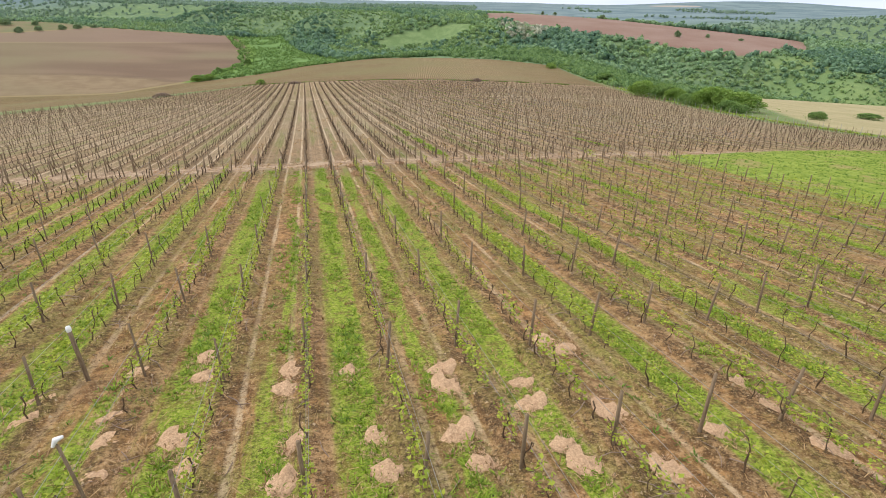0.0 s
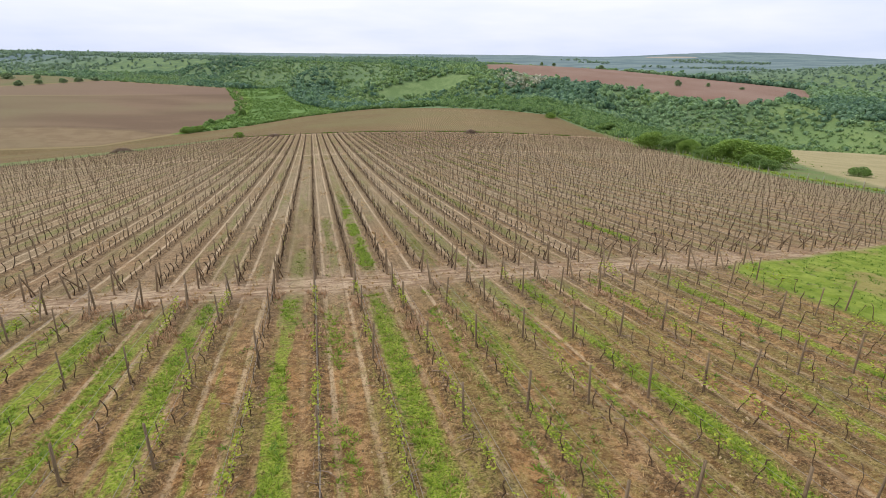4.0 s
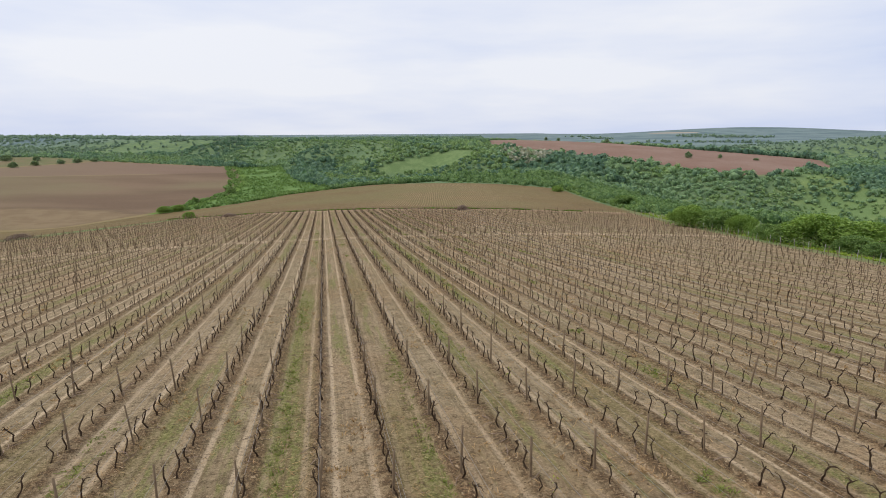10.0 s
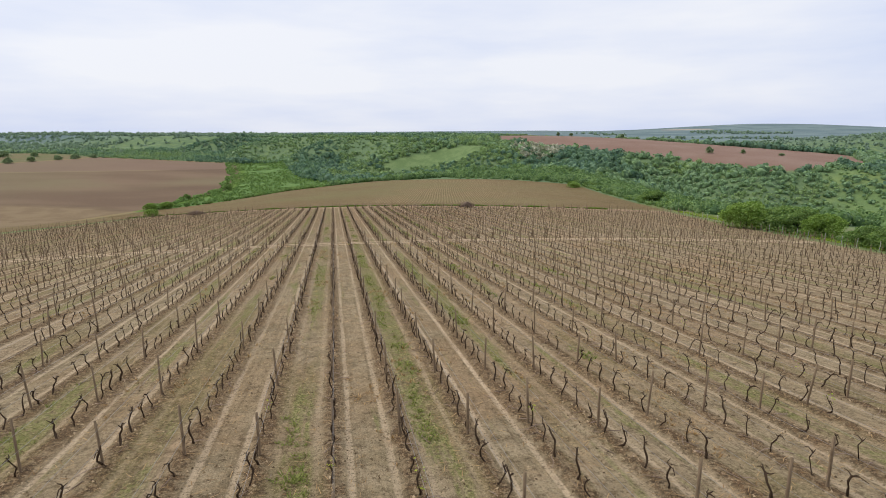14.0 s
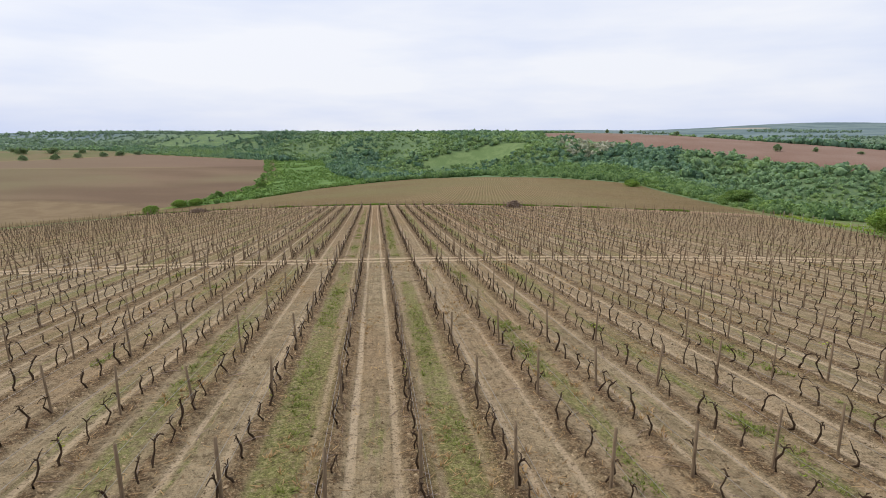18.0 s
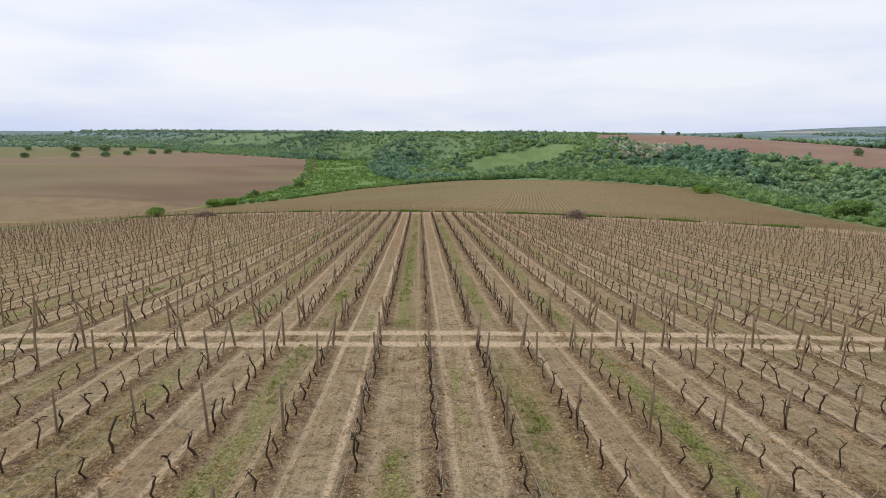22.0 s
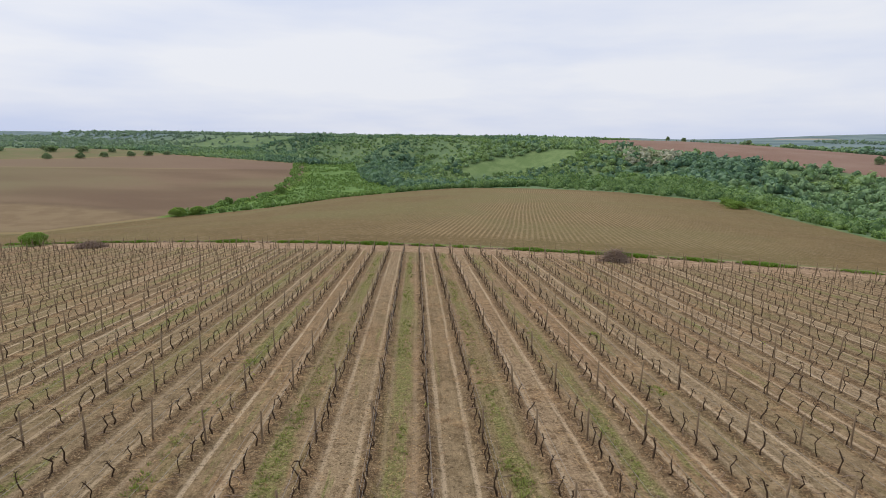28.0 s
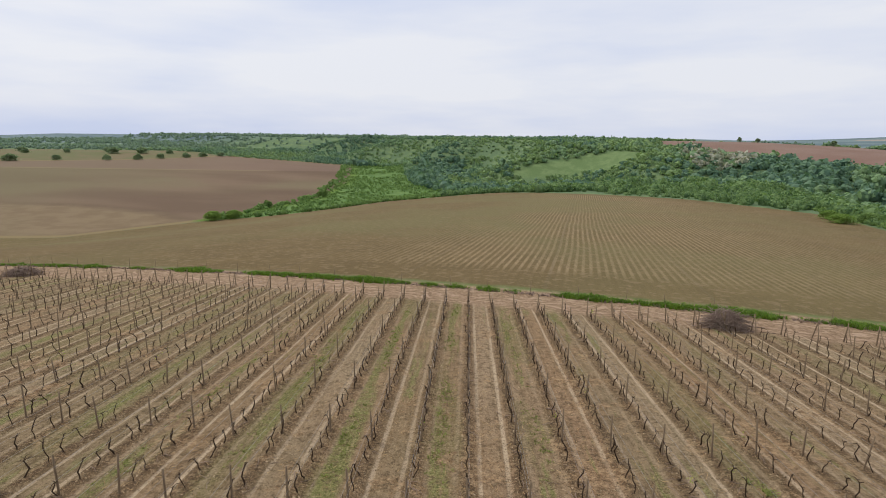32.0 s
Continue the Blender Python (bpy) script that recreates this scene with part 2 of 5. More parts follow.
class Nodes:
    """A short way to wire a material."""

    def __init__(self, name):
        self.mat = bpy.data.materials.new(name)
        self.mat.use_nodes = True
        self.t = self.mat.node_tree
        self.bsdf = self.t.nodes["Principled BSDF"]

    def put(self, socket, value):
        if isinstance(value, bpy.types.NodeSocket):
            self.t.links.new(value, socket)
        else:
            socket.default_value = (*value, 1) if isinstance(value, tuple) and len(value) == 3 and socket.type == "RGBA" else value

    def math(self, op, a, b=0.0, c=0.0):
        n = self.t.nodes.new("ShaderNodeMath")
        n.operation = op
        for s, v in zip(n.inputs, (a, b, c)):
            self.put(s, v)
        return n.outputs[0]

    def step(self, a, lo, hi, to_lo=0.0, to_hi=1.0):
        n = self.t.nodes.new("ShaderNodeMapRange")
        n.interpolation_type = "SMOOTHSTEP"
        for s, v in zip(n.inputs, (a, lo, hi, to_lo, to_hi)):
            self.put(s, v)
        return n.outputs[0]

    def mix(self, f, a, b):
        n = self.t.nodes.new("ShaderNodeMix")
        n.data_type = "RGBA"
        self.put(n.inputs[0], f), self.put(n.inputs[6], a), self.put(n.inputs[7], b)
        return n.outputs[2]

    def times(self, a, b):
        n = self.t.nodes.new("ShaderNodeMix")
        n.data_type, n.blend_type = "RGBA", "MULTIPLY"
        n.inputs[0].default_value = 1.0
        self.put(n.inputs[6], a), self.put(n.inputs[7], b)
        return n.outputs[2]

    def place(self, local=False):
        n = self.t.nodes.new("ShaderNodeTexCoord" if local else "ShaderNodeNewGeometry")
        return n.outputs["Object" if local else "Position"]

    def scaled(self, v, s):
        n = self.t.nodes.new("ShaderNodeMapping")
        self.put(n.inputs["Vector"], v)
        n.inputs["Scale"].default_value = s
        return n.outputs[0]

    def noise(self, v, scale, detail=3.0, rough=0.55):
        n = self.t.nodes.new("ShaderNodeTexNoise")
        self.put(n.inputs["Vector"], v)
        n.inputs["Scale"].default_value, n.inputs["Detail"].default_value, n.inputs["Roughness"].default_value = scale, detail, rough
        return n.outputs["Fac"]

    def white(self, w):
        n = self.t.nodes.new("ShaderNodeTexWhiteNoise")
        n.noise_dimensions = "1D"
        self.put(n.inputs["W"], w)
        return n.outputs["Value"]

    def xyz(self, v):
        n = self.t.nodes.new("ShaderNodeSeparateXYZ")
        self.put(n.inputs[0], v)
        return n.outputs

    def attr(self, name):
        n = self.t.nodes.new("ShaderNodeAttribute")
        n.attribute_name = name
        return n.outputs["Fac"]

    def island(self):
        return self.t.nodes.new("ShaderNodeNewGeometry").outputs["Random Per Island"]

    def each(self):
        return self.t.nodes.new("ShaderNodeObjectInfo").outputs["Random"]

    def bump(self, h, strength, distance):
        n = self.t.nodes.new("ShaderNodeBump")
        self.put(n.inputs["Height"], h)
        n.inputs["Strength"].default_value, n.inputs["Distance"].default_value = strength, distance
        self.put(self.bsdf.inputs["Normal"], n.outputs[0])

    def done(self, color, rough=0.9, spec=0.2):
        self.put(self.bsdf.inputs["Base Color"], color)
        self.put(self.bsdf.inputs["Roughness"], rough)
        self.bsdf.inputs["Specular IOR Level"].default_value = spec
        return self.mat


def ground_material():
    m = Nodes("ground_cover")
    p = m.place()
    x, y, _ = m.xyz(p)
    fine, mid, wide, huge = m.noise(p, 5.0, 6.0, 0.7), m.noise(p, 0.9, 4.0, 0.6), m.noise(p, 0.09, 4.0, 0.6), m.noise(p, 0.012, 4.0)
    wob = m.math("MULTIPLY", m.math("SUBTRACT", m.noise(p, 0.25, 4.0, 0.65), 0.5), 6.0)
    streak = m.noise(m.scaled(p, (1.0, 0.06, 0.1)), 2.6, 4.0, 0.6)
    # scrub and forest floor
    col = m.mix(m.step(mid, 0.35, 0.7), (0.105, 0.17, 0.085), (0.15, 0.22, 0.11))
    col = m.mix(m.step(wide, 0.48, 0.62), col, (0.165, 0.235, 0.10))
    col = m.mix(m.math("MULTIPLY", m.step(m.math("ADD", m.attr("in_grassy"), m.math("MULTIPLY", wob, 8.0)), -30.0, 30.0), 0.55), col, m.mix(m.step(m.noise(p, 0.02, 4.0), 0.4, 0.6), (0.155, 0.235, 0.075), (0.225, 0.30, 0.10)))
    # distant ground and ridge: blue-grey haze painted into the base colour
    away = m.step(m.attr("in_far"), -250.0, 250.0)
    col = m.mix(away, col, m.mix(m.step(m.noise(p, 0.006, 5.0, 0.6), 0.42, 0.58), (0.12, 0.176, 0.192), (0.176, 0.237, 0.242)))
    f = m.step(m.attr("in_pale"), -12.0, 12.0)
    col = m.mix(f, col, (0.36, 0.32, 0.27))
    # meadows and grass verge
    grass = m.mix(m.step(mid, 0.3, 0.7), (0.085, 0.16, 0.022), (0.16, 0.25, 0.05))

    col = m.mix(m.step(m.attr("in_vineyard"), -45.0, -22.0), col, m.mix(m.step(wide, 0.4, 0.6), m.mix(mid, (0.12, 0.175, 0.055), (0.18, 0.235, 0.09)), (0.18, 0.19, 0.085)))

    def cover(base, land, width, wobble=1.0):
        d = m.math("ADD", m.attr("in_" + land), m.math("MULTIPLY", wob, wobble))
        return m.step(d, -width, width), d

    f, _ = cover(col, "meadow", 9.0, 4.0)
    col = m.mix(f, col, m.mix(m.step(wide, 0.4, 0.65), (0.135, 0.205, 0.08), (0.178, 0.252, 0.105)))
    f, _ = cover(col, "pasture", 5.0, 2.0)
    col = m.mix(f, col, m.mix(m.step(m.noise(p, 0.03, 4.0), 0.4, 0.6), (0.19, 0.155, 0.085), (0.15, 0.155, 0.07)))
    f, _ = cover(col, "scrub", 3.0, 1.0)
    col = m.mix(f, col, m.mix(m.step(wide, 0.35, 0.65), (0.10, 0.185, 0.05), (0.145, 0.24, 0.07)))
    # sown field: pale crust with drill lines
    f, d = cover(col, "sown", 1.2, 0.5)
    verge = m.step(m.math("ADD", m.attr("in_sown"), m.math("MULTIPLY", wob, 0.4)), -1.8, -0.4)
    col = m.mix(m.math("MULTIPLY", verge, m.math("MULTIPLY", m.step(m.attr("in_ploughed"), -9.0, -16.0), m.step(m.noise(p, 0.12, 3.0), 0.48, 0.60, 0.1, 0.6))), col, m.mix(m.step(mid, 0.35, 0.65), (0.06, 0.105, 0.018), (0.13, 0.18, 0.04)))
    across = m.math("SUBTRACT", m.math("MULTIPLY", x, 0.978), m.math("MULTIPLY", y, 0.2065))
    drill = m.math("PINGPONG", m.math("ADD", across, m.math("MULTIPLY", m.noise(p, 0.025, 1.0), 1.6)), 0.525)
    tram = m.math("PINGPONG", across, 9.0)
    sown = m.mix(m.step(wide, 0.35, 0.7), (0.142, 0.099, 0.044), (0.176, 0.122, 0.056))
    sown = m.mix(m.math("MULTIPLY", m.math("MULTIPLY", m.step(drill, 0.20, 0.42), m.step(m.math("ADD", m.attr("in_sown"), m.math("MULTIPLY", wob, 0.8)), 9.0, 16.0, 0.08, 1.0)), m.math("MULTIPLY", m.step(streak, 0.42, 0.58, 0.5, 0.9), m.math("MULTIPLY", m.step(across, -75.0, -42.0, 0.12, 1.0), m.step(across, 30.0, -8.0, 0.3, 1.0)))), sown, (0.34, 0.25, 0.142))
    sown = m.mix(m.step(tram, 0.32, 0.12, 0.0, 0.45), sown, (0.15, 0.11, 0.065))
    sown = m.mix(m.math("MULTIPLY", m.step(m.noise(p, 0.02, 3.0), 0.40, 0.62, 0.15, 0.75), m.step(m.attr("in_sown"), 12.0, 60.0, 0.5, 1.0)), sown, (0.172, 0.152, 0.066))
    sown = m.mix(m.step(mid, 0.52, 0.64, 0.0, 0.4), sown, (0.30, 0.22, 0.13))
    sown = m.mix(m.step(fine, 0.46, 0.36, 0.0, 0.5), sown, (0.12, 0.085, 0.045))
    col = m.mix(f, col, sown)
    # ploughed field
    f, d = cover(col, "ploughed", 1.5, 0.6)
    verge = m.step(m.math("ADD", m.attr("in_ploughed"), wob), -10.0, -4.5)
    col = m.mix(m.math("MULTIPLY", verge, m.math("SUBTRACT", 1.0, m.step(m.attr("in_sown"), -1.0, 1.0))), col, m.mix(m.step(m.attr("in_scrub"), -10.0, -3.0), (0.25, 0.19, 0.095), grass))
    pl = m.mix(m.step(m.noise(m.scaled(p, (0.5, 1.0, 1.0)), 0.013, 3.0), 0.38, 0.66), (0.152, 0.103, 0.068), (0.202, 0.14, 0.092))
    low = m.step(m.math("ADD", m.attr("in_fold"), m.math("MULTIPLY", wob, 1.5)), -7.0, 2.0)
    pl = m.mix(m.math("MULTIPLY", low, 0.9), pl, m.mix(m.step(wide, 0.4, 0.6), (0.205, 0.148, 0.086), (0.24, 0.178, 0.105)))
    # the fold's shadow line, painted dark into the soil along its edge
    pl = m.mix(m.math("MULTIPLY", m.step(m.math("ABSOLUTE", m.math("ADD", m.attr("in_fold"), m.math("MULTIPLY", wob, 1.5))), 9.0, 1.0), 0.5), pl, (0.12, 0.082, 0.055))
    pl = m.mix(m.step(m.noise(p, 0.006, 2.0), 0.5, 0.68, 0.0, 0.7), pl, (0.20, 0.165, 0.095))
    pl = m.mix(m.step(m.noise(m.scaled(p, (1.0, 6.0, 1.0)), 0.05, 3.0), 0.5, 0.8, 0.0, 0.35), pl, (0.17, 0.105, 0.075))
    pl = m.mix(m.math("MULTIPLY", m.step(m.math("ADD", x, m.math("MULTIPLY", wob, 12.0)), -190.0, -400.0, 0.0, 0.75), m.step(low, 0.0, 1.0, 1.0, 0.3)), pl, (0.178, 0.152, 0.082))
    edge = m.math("SUBTRACT", m.math("SUBTRACT", y, m.math("MULTIPLY", x, 0.312)), 823.0)
    pl = m.mix(m.step(edge, -3.0, 8.0, 0.0, 0.55), pl, (0.225, 0.152, 0.115))
    pl = m.mix(m.math("MULTIPLY", m.step(m.math("ABSOLUTE", edge), 5.0, 1.5), m.step(x, -185.0, -215.0, 0.0, 0.6)), pl, (0.27, 0.215, 0.115))
    col = m.mix(f, col, pl)
    # red field on the far plateau
    f, d = cover(col, "red", 3.0, 1.5)
    rd = m.mix(m.step(huge, 0.35, 0.68), (0.225, 0.14, 0.108), (0.265, 0.182, 0.145))
    col = m.mix(f, col, rd)
    f, d = cover(col, "tan", 2.5, 1.0)
    col = m.mix(f, col, m.mix(m.step(wide, 0.3, 0.7), (0.31, 0.27, 0.14), (0.38, 0.325, 0.18)))
    # vineyard soil, row by row
    f, d = cover(col, "vineyard", 0.8, 0.25)
    u = m.math("FRACT", m.math("DIVIDE", x, ROW))
    lane = m.math("FLOOR", m.math("DIVIDE", x, ROW))
    odd = m.math("FLOORED_MODULO", lane, 2.0)
    luck = m.math("ADD", m.math("MULTIPLY", m.white(lane), 0.28), m.math("MULTIPLY", odd, 0.76))
    red_here = m.attr("red_soil")
    luck2 = m.math("SUBTRACT", m.math("ADD", m.math("MULTIPLY", m.white(m.math("ADD", lane, 71.3)), 0.6), 0.4), m.math("MULTIPLY", odd, 0.5))
    strip_here = m.attr("lush_strip")
    first = m.step(m.math("ADD", y, wob), 53.0, 40.0)          # 1 in the lush first block
    shift = m.math("ADD", u, m.math("MULTIPLY", m.math("SUBTRACT", streak, 0.5), 0.10))
    tread = m.math("MULTIPLY", m.step(m.math("ABSOLUTE", m.math("SUBTRACT", m.math("ABSOLUTE", m.math("SUBTRACT", shift, 0.5)), 0.27)), 0.065, 0.025), m.step(luck2, 0.05, 0.75, 0.25, 1.0))
    clod = m.noise(p, 9.0, 6.0, 0.8)
    lump = m.noise(p, 2.6, 6.0, 0.75)
    speck = m.noise(p, 26.0, 3.0, 0.7)
    lines = m.noise(m.scaled(p, (1.0, 0.03, 0.05)), 5.5, 4.0, 0.65)
    red_lane = m.step(m.math("ADD", m.white(m.math("ADD", lane, 17.7)), m.math("MULTIPLY", m.math("SUBTRACT", wide, 0.5), 1.6)), 0.55, 0.85)
    beige = m.math("MULTIPLY", m.step(m.math("ADD", y, m.math("MULTIPLY", wob, 3.0)), 62.0, 84.0), m.step(m.math("ADD", y, m.math("MULTIPLY", wob, 4.0)), 205.0, 165.0, 0.1, 1.0))
    soil = m.mix(m.step(mid, 0.40, 0.60), m.mix(beige, (0.17, 0.115, 0.06), (0.245, 0.193, 0.117)), m.mix(beige, (0.265, 0.187, 0.105), (0.35, 0.28, 0.178)))
    red_lane = m.math("MAXIMUM", m.math("MULTIPLY", red_lane, m.step(beige, 0.0, 1.0, 0.5, 0.2)), m.math("MULTIPLY", red_here, 0.8))
    soil = m.mix(red_lane, soil, m.mix(m.step(lump, 0.42, 0.58), (0.22, 0.13, 0.073), (0.37, 0.23, 0.135)))
    soil = m.mix(m.step(wide, 0.50, 0.60, 0.0, 0.45), soil, (0.285, 0.185, 0.10))
    light_lane = m.math("MULTIPLY", m.step(m.math("ADD", m.white(m.math("ADD", lane, 5.2)), m.math("MULTIPLY", m.math("SUBTRACT", m.noise(p, 0.02, 2.0), 0.5), 0.9)), 0.5, 0.75), m.math("SUBTRACT", 1.0, m.math("MULTIPLY", odd, 0.7)))
    light_lane = m.math("MULTIPLY", light_lane, m.step(m.math("ABSOLUTE", m.math("SUBTRACT", shift, 0.5)), 0.42, 0.30))
    soil = m.mix(m.math("MULTIPLY", light_lane, m.step(lump, 0.38, 0.54, 0.15, 0.65)), soil, m.mix(m.step(clod, 0.4, 0.6), (0.29, 0.215, 0.135), (0.43, 0.335, 0.22)))
    moss = m.math("MULTIPLY", m.step(m.noise(m.scaled(p, (1.0, 0.25, 0.3)), 0.3, 5.0, 0.65), 0.44, 0.58), m.math("MINIMUM", m.math("ADD", m.math("ADD", m.math("MULTIPLY", odd, 0.75), 0.08), m.math("MULTIPLY", m.step(m.math("ADD", x, wob), -6.0, -24.0), m.step(y, 135.0, 170.0, 0.0, 0.6))), 0.95))
    soil = m.mix(moss, soil, m.mix(m.step(clod, 0.42, 0.58), (0.145, 0.122, 0.045), (0.235, 0.195, 0.085)))
    soil = m.mix(m.step(lump, 0.53, 0.62, 0.0, 0.55), soil, (0.345, 0.255, 0.148))
    soil = m.mix(m.step(lump, 0.47, 0.40, 0.0, 0.65), soil, (0.115, 0.08, 0.044))
    soil = m.mix(m.step(lines, 0.54, 0.61, 0.0, 0.22), soil, (0.37, 0.275, 0.165))
    soil = m.mix(m.step(lines, 0.47, 0.40, 0.0, 0.35), soil, (0.125, 0.087, 0.048))
    earth = m.mix(m.step(lump, 0.42, 0.58), (0.16, 0.083, 0.033), (0.42, 0.245, 0.112))
    soil = m.mix(m.math("MULTIPLY", first, m.step(mid, 0.38, 0.52, 0.45, 0.95)), soil, earth)
    worn = m.math("MULTIPLY", m.step(clod, 0.40, 0.54, 0.35, 0.95), m.step(m.noise(m.scaled(p, (1.0, 0.12, 0.2)), 0.7, 4.0, 0.6), 0.38, 0.56, 0.5, 1.0))
    soil = m.mix(m.math("MULTIPLY", tread, worn), soil, m.mix(luck, (0.56, 0.44, 0.30), (0.46, 0.355, 0.24)))
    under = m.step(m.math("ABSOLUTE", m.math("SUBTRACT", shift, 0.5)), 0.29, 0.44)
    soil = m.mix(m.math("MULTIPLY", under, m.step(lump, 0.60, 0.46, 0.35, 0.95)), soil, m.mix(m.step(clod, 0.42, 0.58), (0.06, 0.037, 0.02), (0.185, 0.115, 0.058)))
    middle = m.step(m.math("ABSOLUTE", m.math("SUBTRACT", shift, 0.5)), 0.27, 0.13)
    patch = m.noise(m.scaled(p, (1.0, 0.10, 0.2)), 0.5, 6.0, 0.72)
    early = m.step(y, 110.0, 56.0)
    want = m.math("ADD", m.math("ADD", patch, m.math("MULTIPLY", luck, 0.07)), m.math("ADD", m.math("MULTIPLY", early, 0.03), m.math("MULTIPLY", strip_here, 0.165)))
    green = m.math("MULTIPLY", m.step(want, 0.575, 0.64), m.math("MAXIMUM", middle, m.step(strip_here, 0.15, 0.45)))
    blades = m.mix(m.step(clod, 0.43, 0.57), (0.115, 0.127, 0.032), (0.245, 0.25, 0.085))
    soil = m.mix(m.math("MULTIPLY", green, m.step(lump, 0.40, 0.54, 0.2, 0.85)), soil, blades)
    calm = m.math("SUBTRACT", 1.0, m.math("MULTIPLY", beige, 0.6))
    rust = m.noise(p, 0.4, 6.0, 0.78)
    dry = m.math("MULTIPLY", m.step(m.math("ADD", rust, m.math("MULTIPLY", first, 0.05)), 0.535, 0.60), m.math("SUBTRACT", 1.0, green))
    soil = m.mix(m.math("MULTIPLY", m.math("MULTIPLY", dry, calm), m.step(clod, 0.42, 0.56, 0.2, 0.8)), soil, m.mix(m.step(lump, 0.42, 0.58), (0.20, 0.112, 0.056), (0.44, 0.295, 0.16)))
    # the lush first block: green lanes on its west side, thin olive growth to the east
    west = m.step(m.math("ADD", x, m.math("MULTIPLY", wob, 2.0)), -28.0, -48.0)
    thin = m.math("MULTIPLY", first, m.step(m.noise(m.scaled(p, (1.0, 0.3, 0.3)), 0.6, 5.0, 0.7), 0.44, 0.56))
    soil = m.mix(m.math("MULTIPLY", thin, m.step(lump, 0.42, 0.55, 0.2, 0.75)), soil, m.mix(m.step(clod, 0.42, 0.58), (0.12, 0.115, 0.03), (0.28, 0.25, 0.088)))
    reach = m.math("ADD", m.math("MULTIPLY", odd, 0.05), m.math("MULTIPLY", west, 0.05))
    strip = m.math("ADD", m.step(m.math("ABSOLUTE", m.math("SUBTRACT", shift, 0.47)), 0.26, 0.15), m.step(m.math("ABSOLUTE", m.math("SUBTRACT", shift, 0.9)), 0.14, 0.06, 0.0, 0.35))
    lushness = m.math("MULTIPLY", m.math("MULTIPLY", first, m.step(m.math("ADD", m.math("ADD", patch, reach), m.math("MULTIPLY", strip_here, 0.14)), 0.565, 0.62)), m.math("MAXIMUM", m.math("MULTIPLY", strip, 0.7), m.step(strip_here, 0.12, 0.4)))
    soil = m.mix(m.math("MULTIPLY", lushness, m.step(lump, 0.40, 0.52, 0.3, 0.95)), soil, m.mix(m.step(clod, 0.42, 0.58), (0.14, 0.225, 0.018), (0.30, 0.41, 0.042)))
    soil = m.mix(m.step(clod, 0.46, 0.38, 0.0, 0.7), soil, (0.068, 0.046, 0.027))
    soil = m.mix(m.step(speck, 0.44, 0.36, 0.0, 0.5), soil, (0.06, 0.041, 0.025))
    soil = m.mix(m.step(speck, 0.57, 0.65, 0.0, 0.55), soil, (0.52, 0.405, 0.265))
    soil = m.mix(m.step(clod, 0.56, 0.64, 0.0, 0.6), soil, (0.50, 0.385, 0.25))
    soil = m.mix(m.math("MULTIPLY", first, 0.75), soil, m.times(soil, (1.0, 0.94, 0.82)))
    # cross tracks and the turning strip, strewn with straw
    yw = m.math("ADD", y, m.math("MULTIPLY", wob, 0.3))
    bare = m.math("MULTIPLY", m.step(yw, 50.2, 51.8), m.step(yw, 55.6, 53.4))
    chaff = m.noise(m.scaled(p, (0.12, 1.0, 0.2)), 3.2, 5.0, 0.7)
    pale = m.mix(m.step(chaff, 0.42, 0.58), (0.27, 0.18, 0.118), (0.53, 0.40, 0.275))
    pale = m.mix(m.step(clod, 0.46, 0.38, 0.0, 0.8), pale, (0.12, 0.076, 0.044))
    pale = m.mix(m.step(lump, 0.54, 0.62, 0.0, 0.7), pale, (0.56, 0.445, 0.30))
    pale = m.mix(m.step(m.noise(p, 0.5, 5.0, 0.7), 0.50, 0.60, 0.0, 0.6), pale, m.mix(clod, (0.20, 0.12, 0.07), (0.32, 0.20, 0.12)))
    soil = m.mix(m.math("MULTIPLY", bare, m.step(mid, 0.25, 0.6, 0.4, 0.95)), soil, pale)
    for centre in (162.1, 163.9):
        w = m.step(m.math("ABSOLUTE", m.math("SUBTRACT", m.math("ADD", y, m.math("MULTIPLY", wob, 0.12)), centre)), 0.55, 0.2)
        soil = m.mix(m.math("MULTIPLY", w, m.step(fine, 0.2, 0.6, 0.45, 0.95)), soil, m.mix(m.step(clod, 0.4, 0.6), (0.42, 0.315, 0.205), (0.60, 0.475, 0.335)))
    end = m.math("ADD", y, m.math("MULTIPLY", x, 0.25))
    turn = m.step(m.math("ADD", end, m.math("MULTIPLY", wob, 0.35)), 249.4, 251.8)
    soil = m.mix(m.math("MULTIPLY", turn, m.step(mid, 0.25, 0.6, 0.6, 0.95)), soil, m.mix(m.step(lump, 0.42, 0.58), (0.22, 0.14, 0.085), (0.36, 0.25, 0.16)))
    wheel = m.math("PINGPONG", m.math("ADD", end, m.math("MULTIPLY", m.noise(p, 0.13, 2.0), 11.0)), 0.55)
    soil = m.mix(m.math("MULTIPLY", m.math("MULTIPLY", turn, m.step(wheel, 0.2, 0.45)), m.step(m.noise(p, 0.6, 4.0, 0.7), 0.42, 0.6, 0.1, 0.8)), soil, (0.47, 0.34, 0.235))
    lush = m.step(m.math("ADD", m.attr("in_lawn"), m.math("MULTIPLY", wob, 0.25)), -0.4, 0.6)
    soil = m.mix(lush, soil, m.mix(m.step(mid, 0.3, 0.7), (0.15, 0.215, 0.025), (0.26, 0.325, 0.06)))
    soil = m.mix(m.math("MULTIPLY", lush, m.step(m.noise(p, 0.16, 4.0, 0.65), 0.54, 0.64, 0.0, 0.75)), soil, (0.30, 0.24, 0.10))
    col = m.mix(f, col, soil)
    col = m.mix(m.step(fine, 0.2, 0.8, 0.22, 0.0), col, (0.03, 0.024, 0.016))
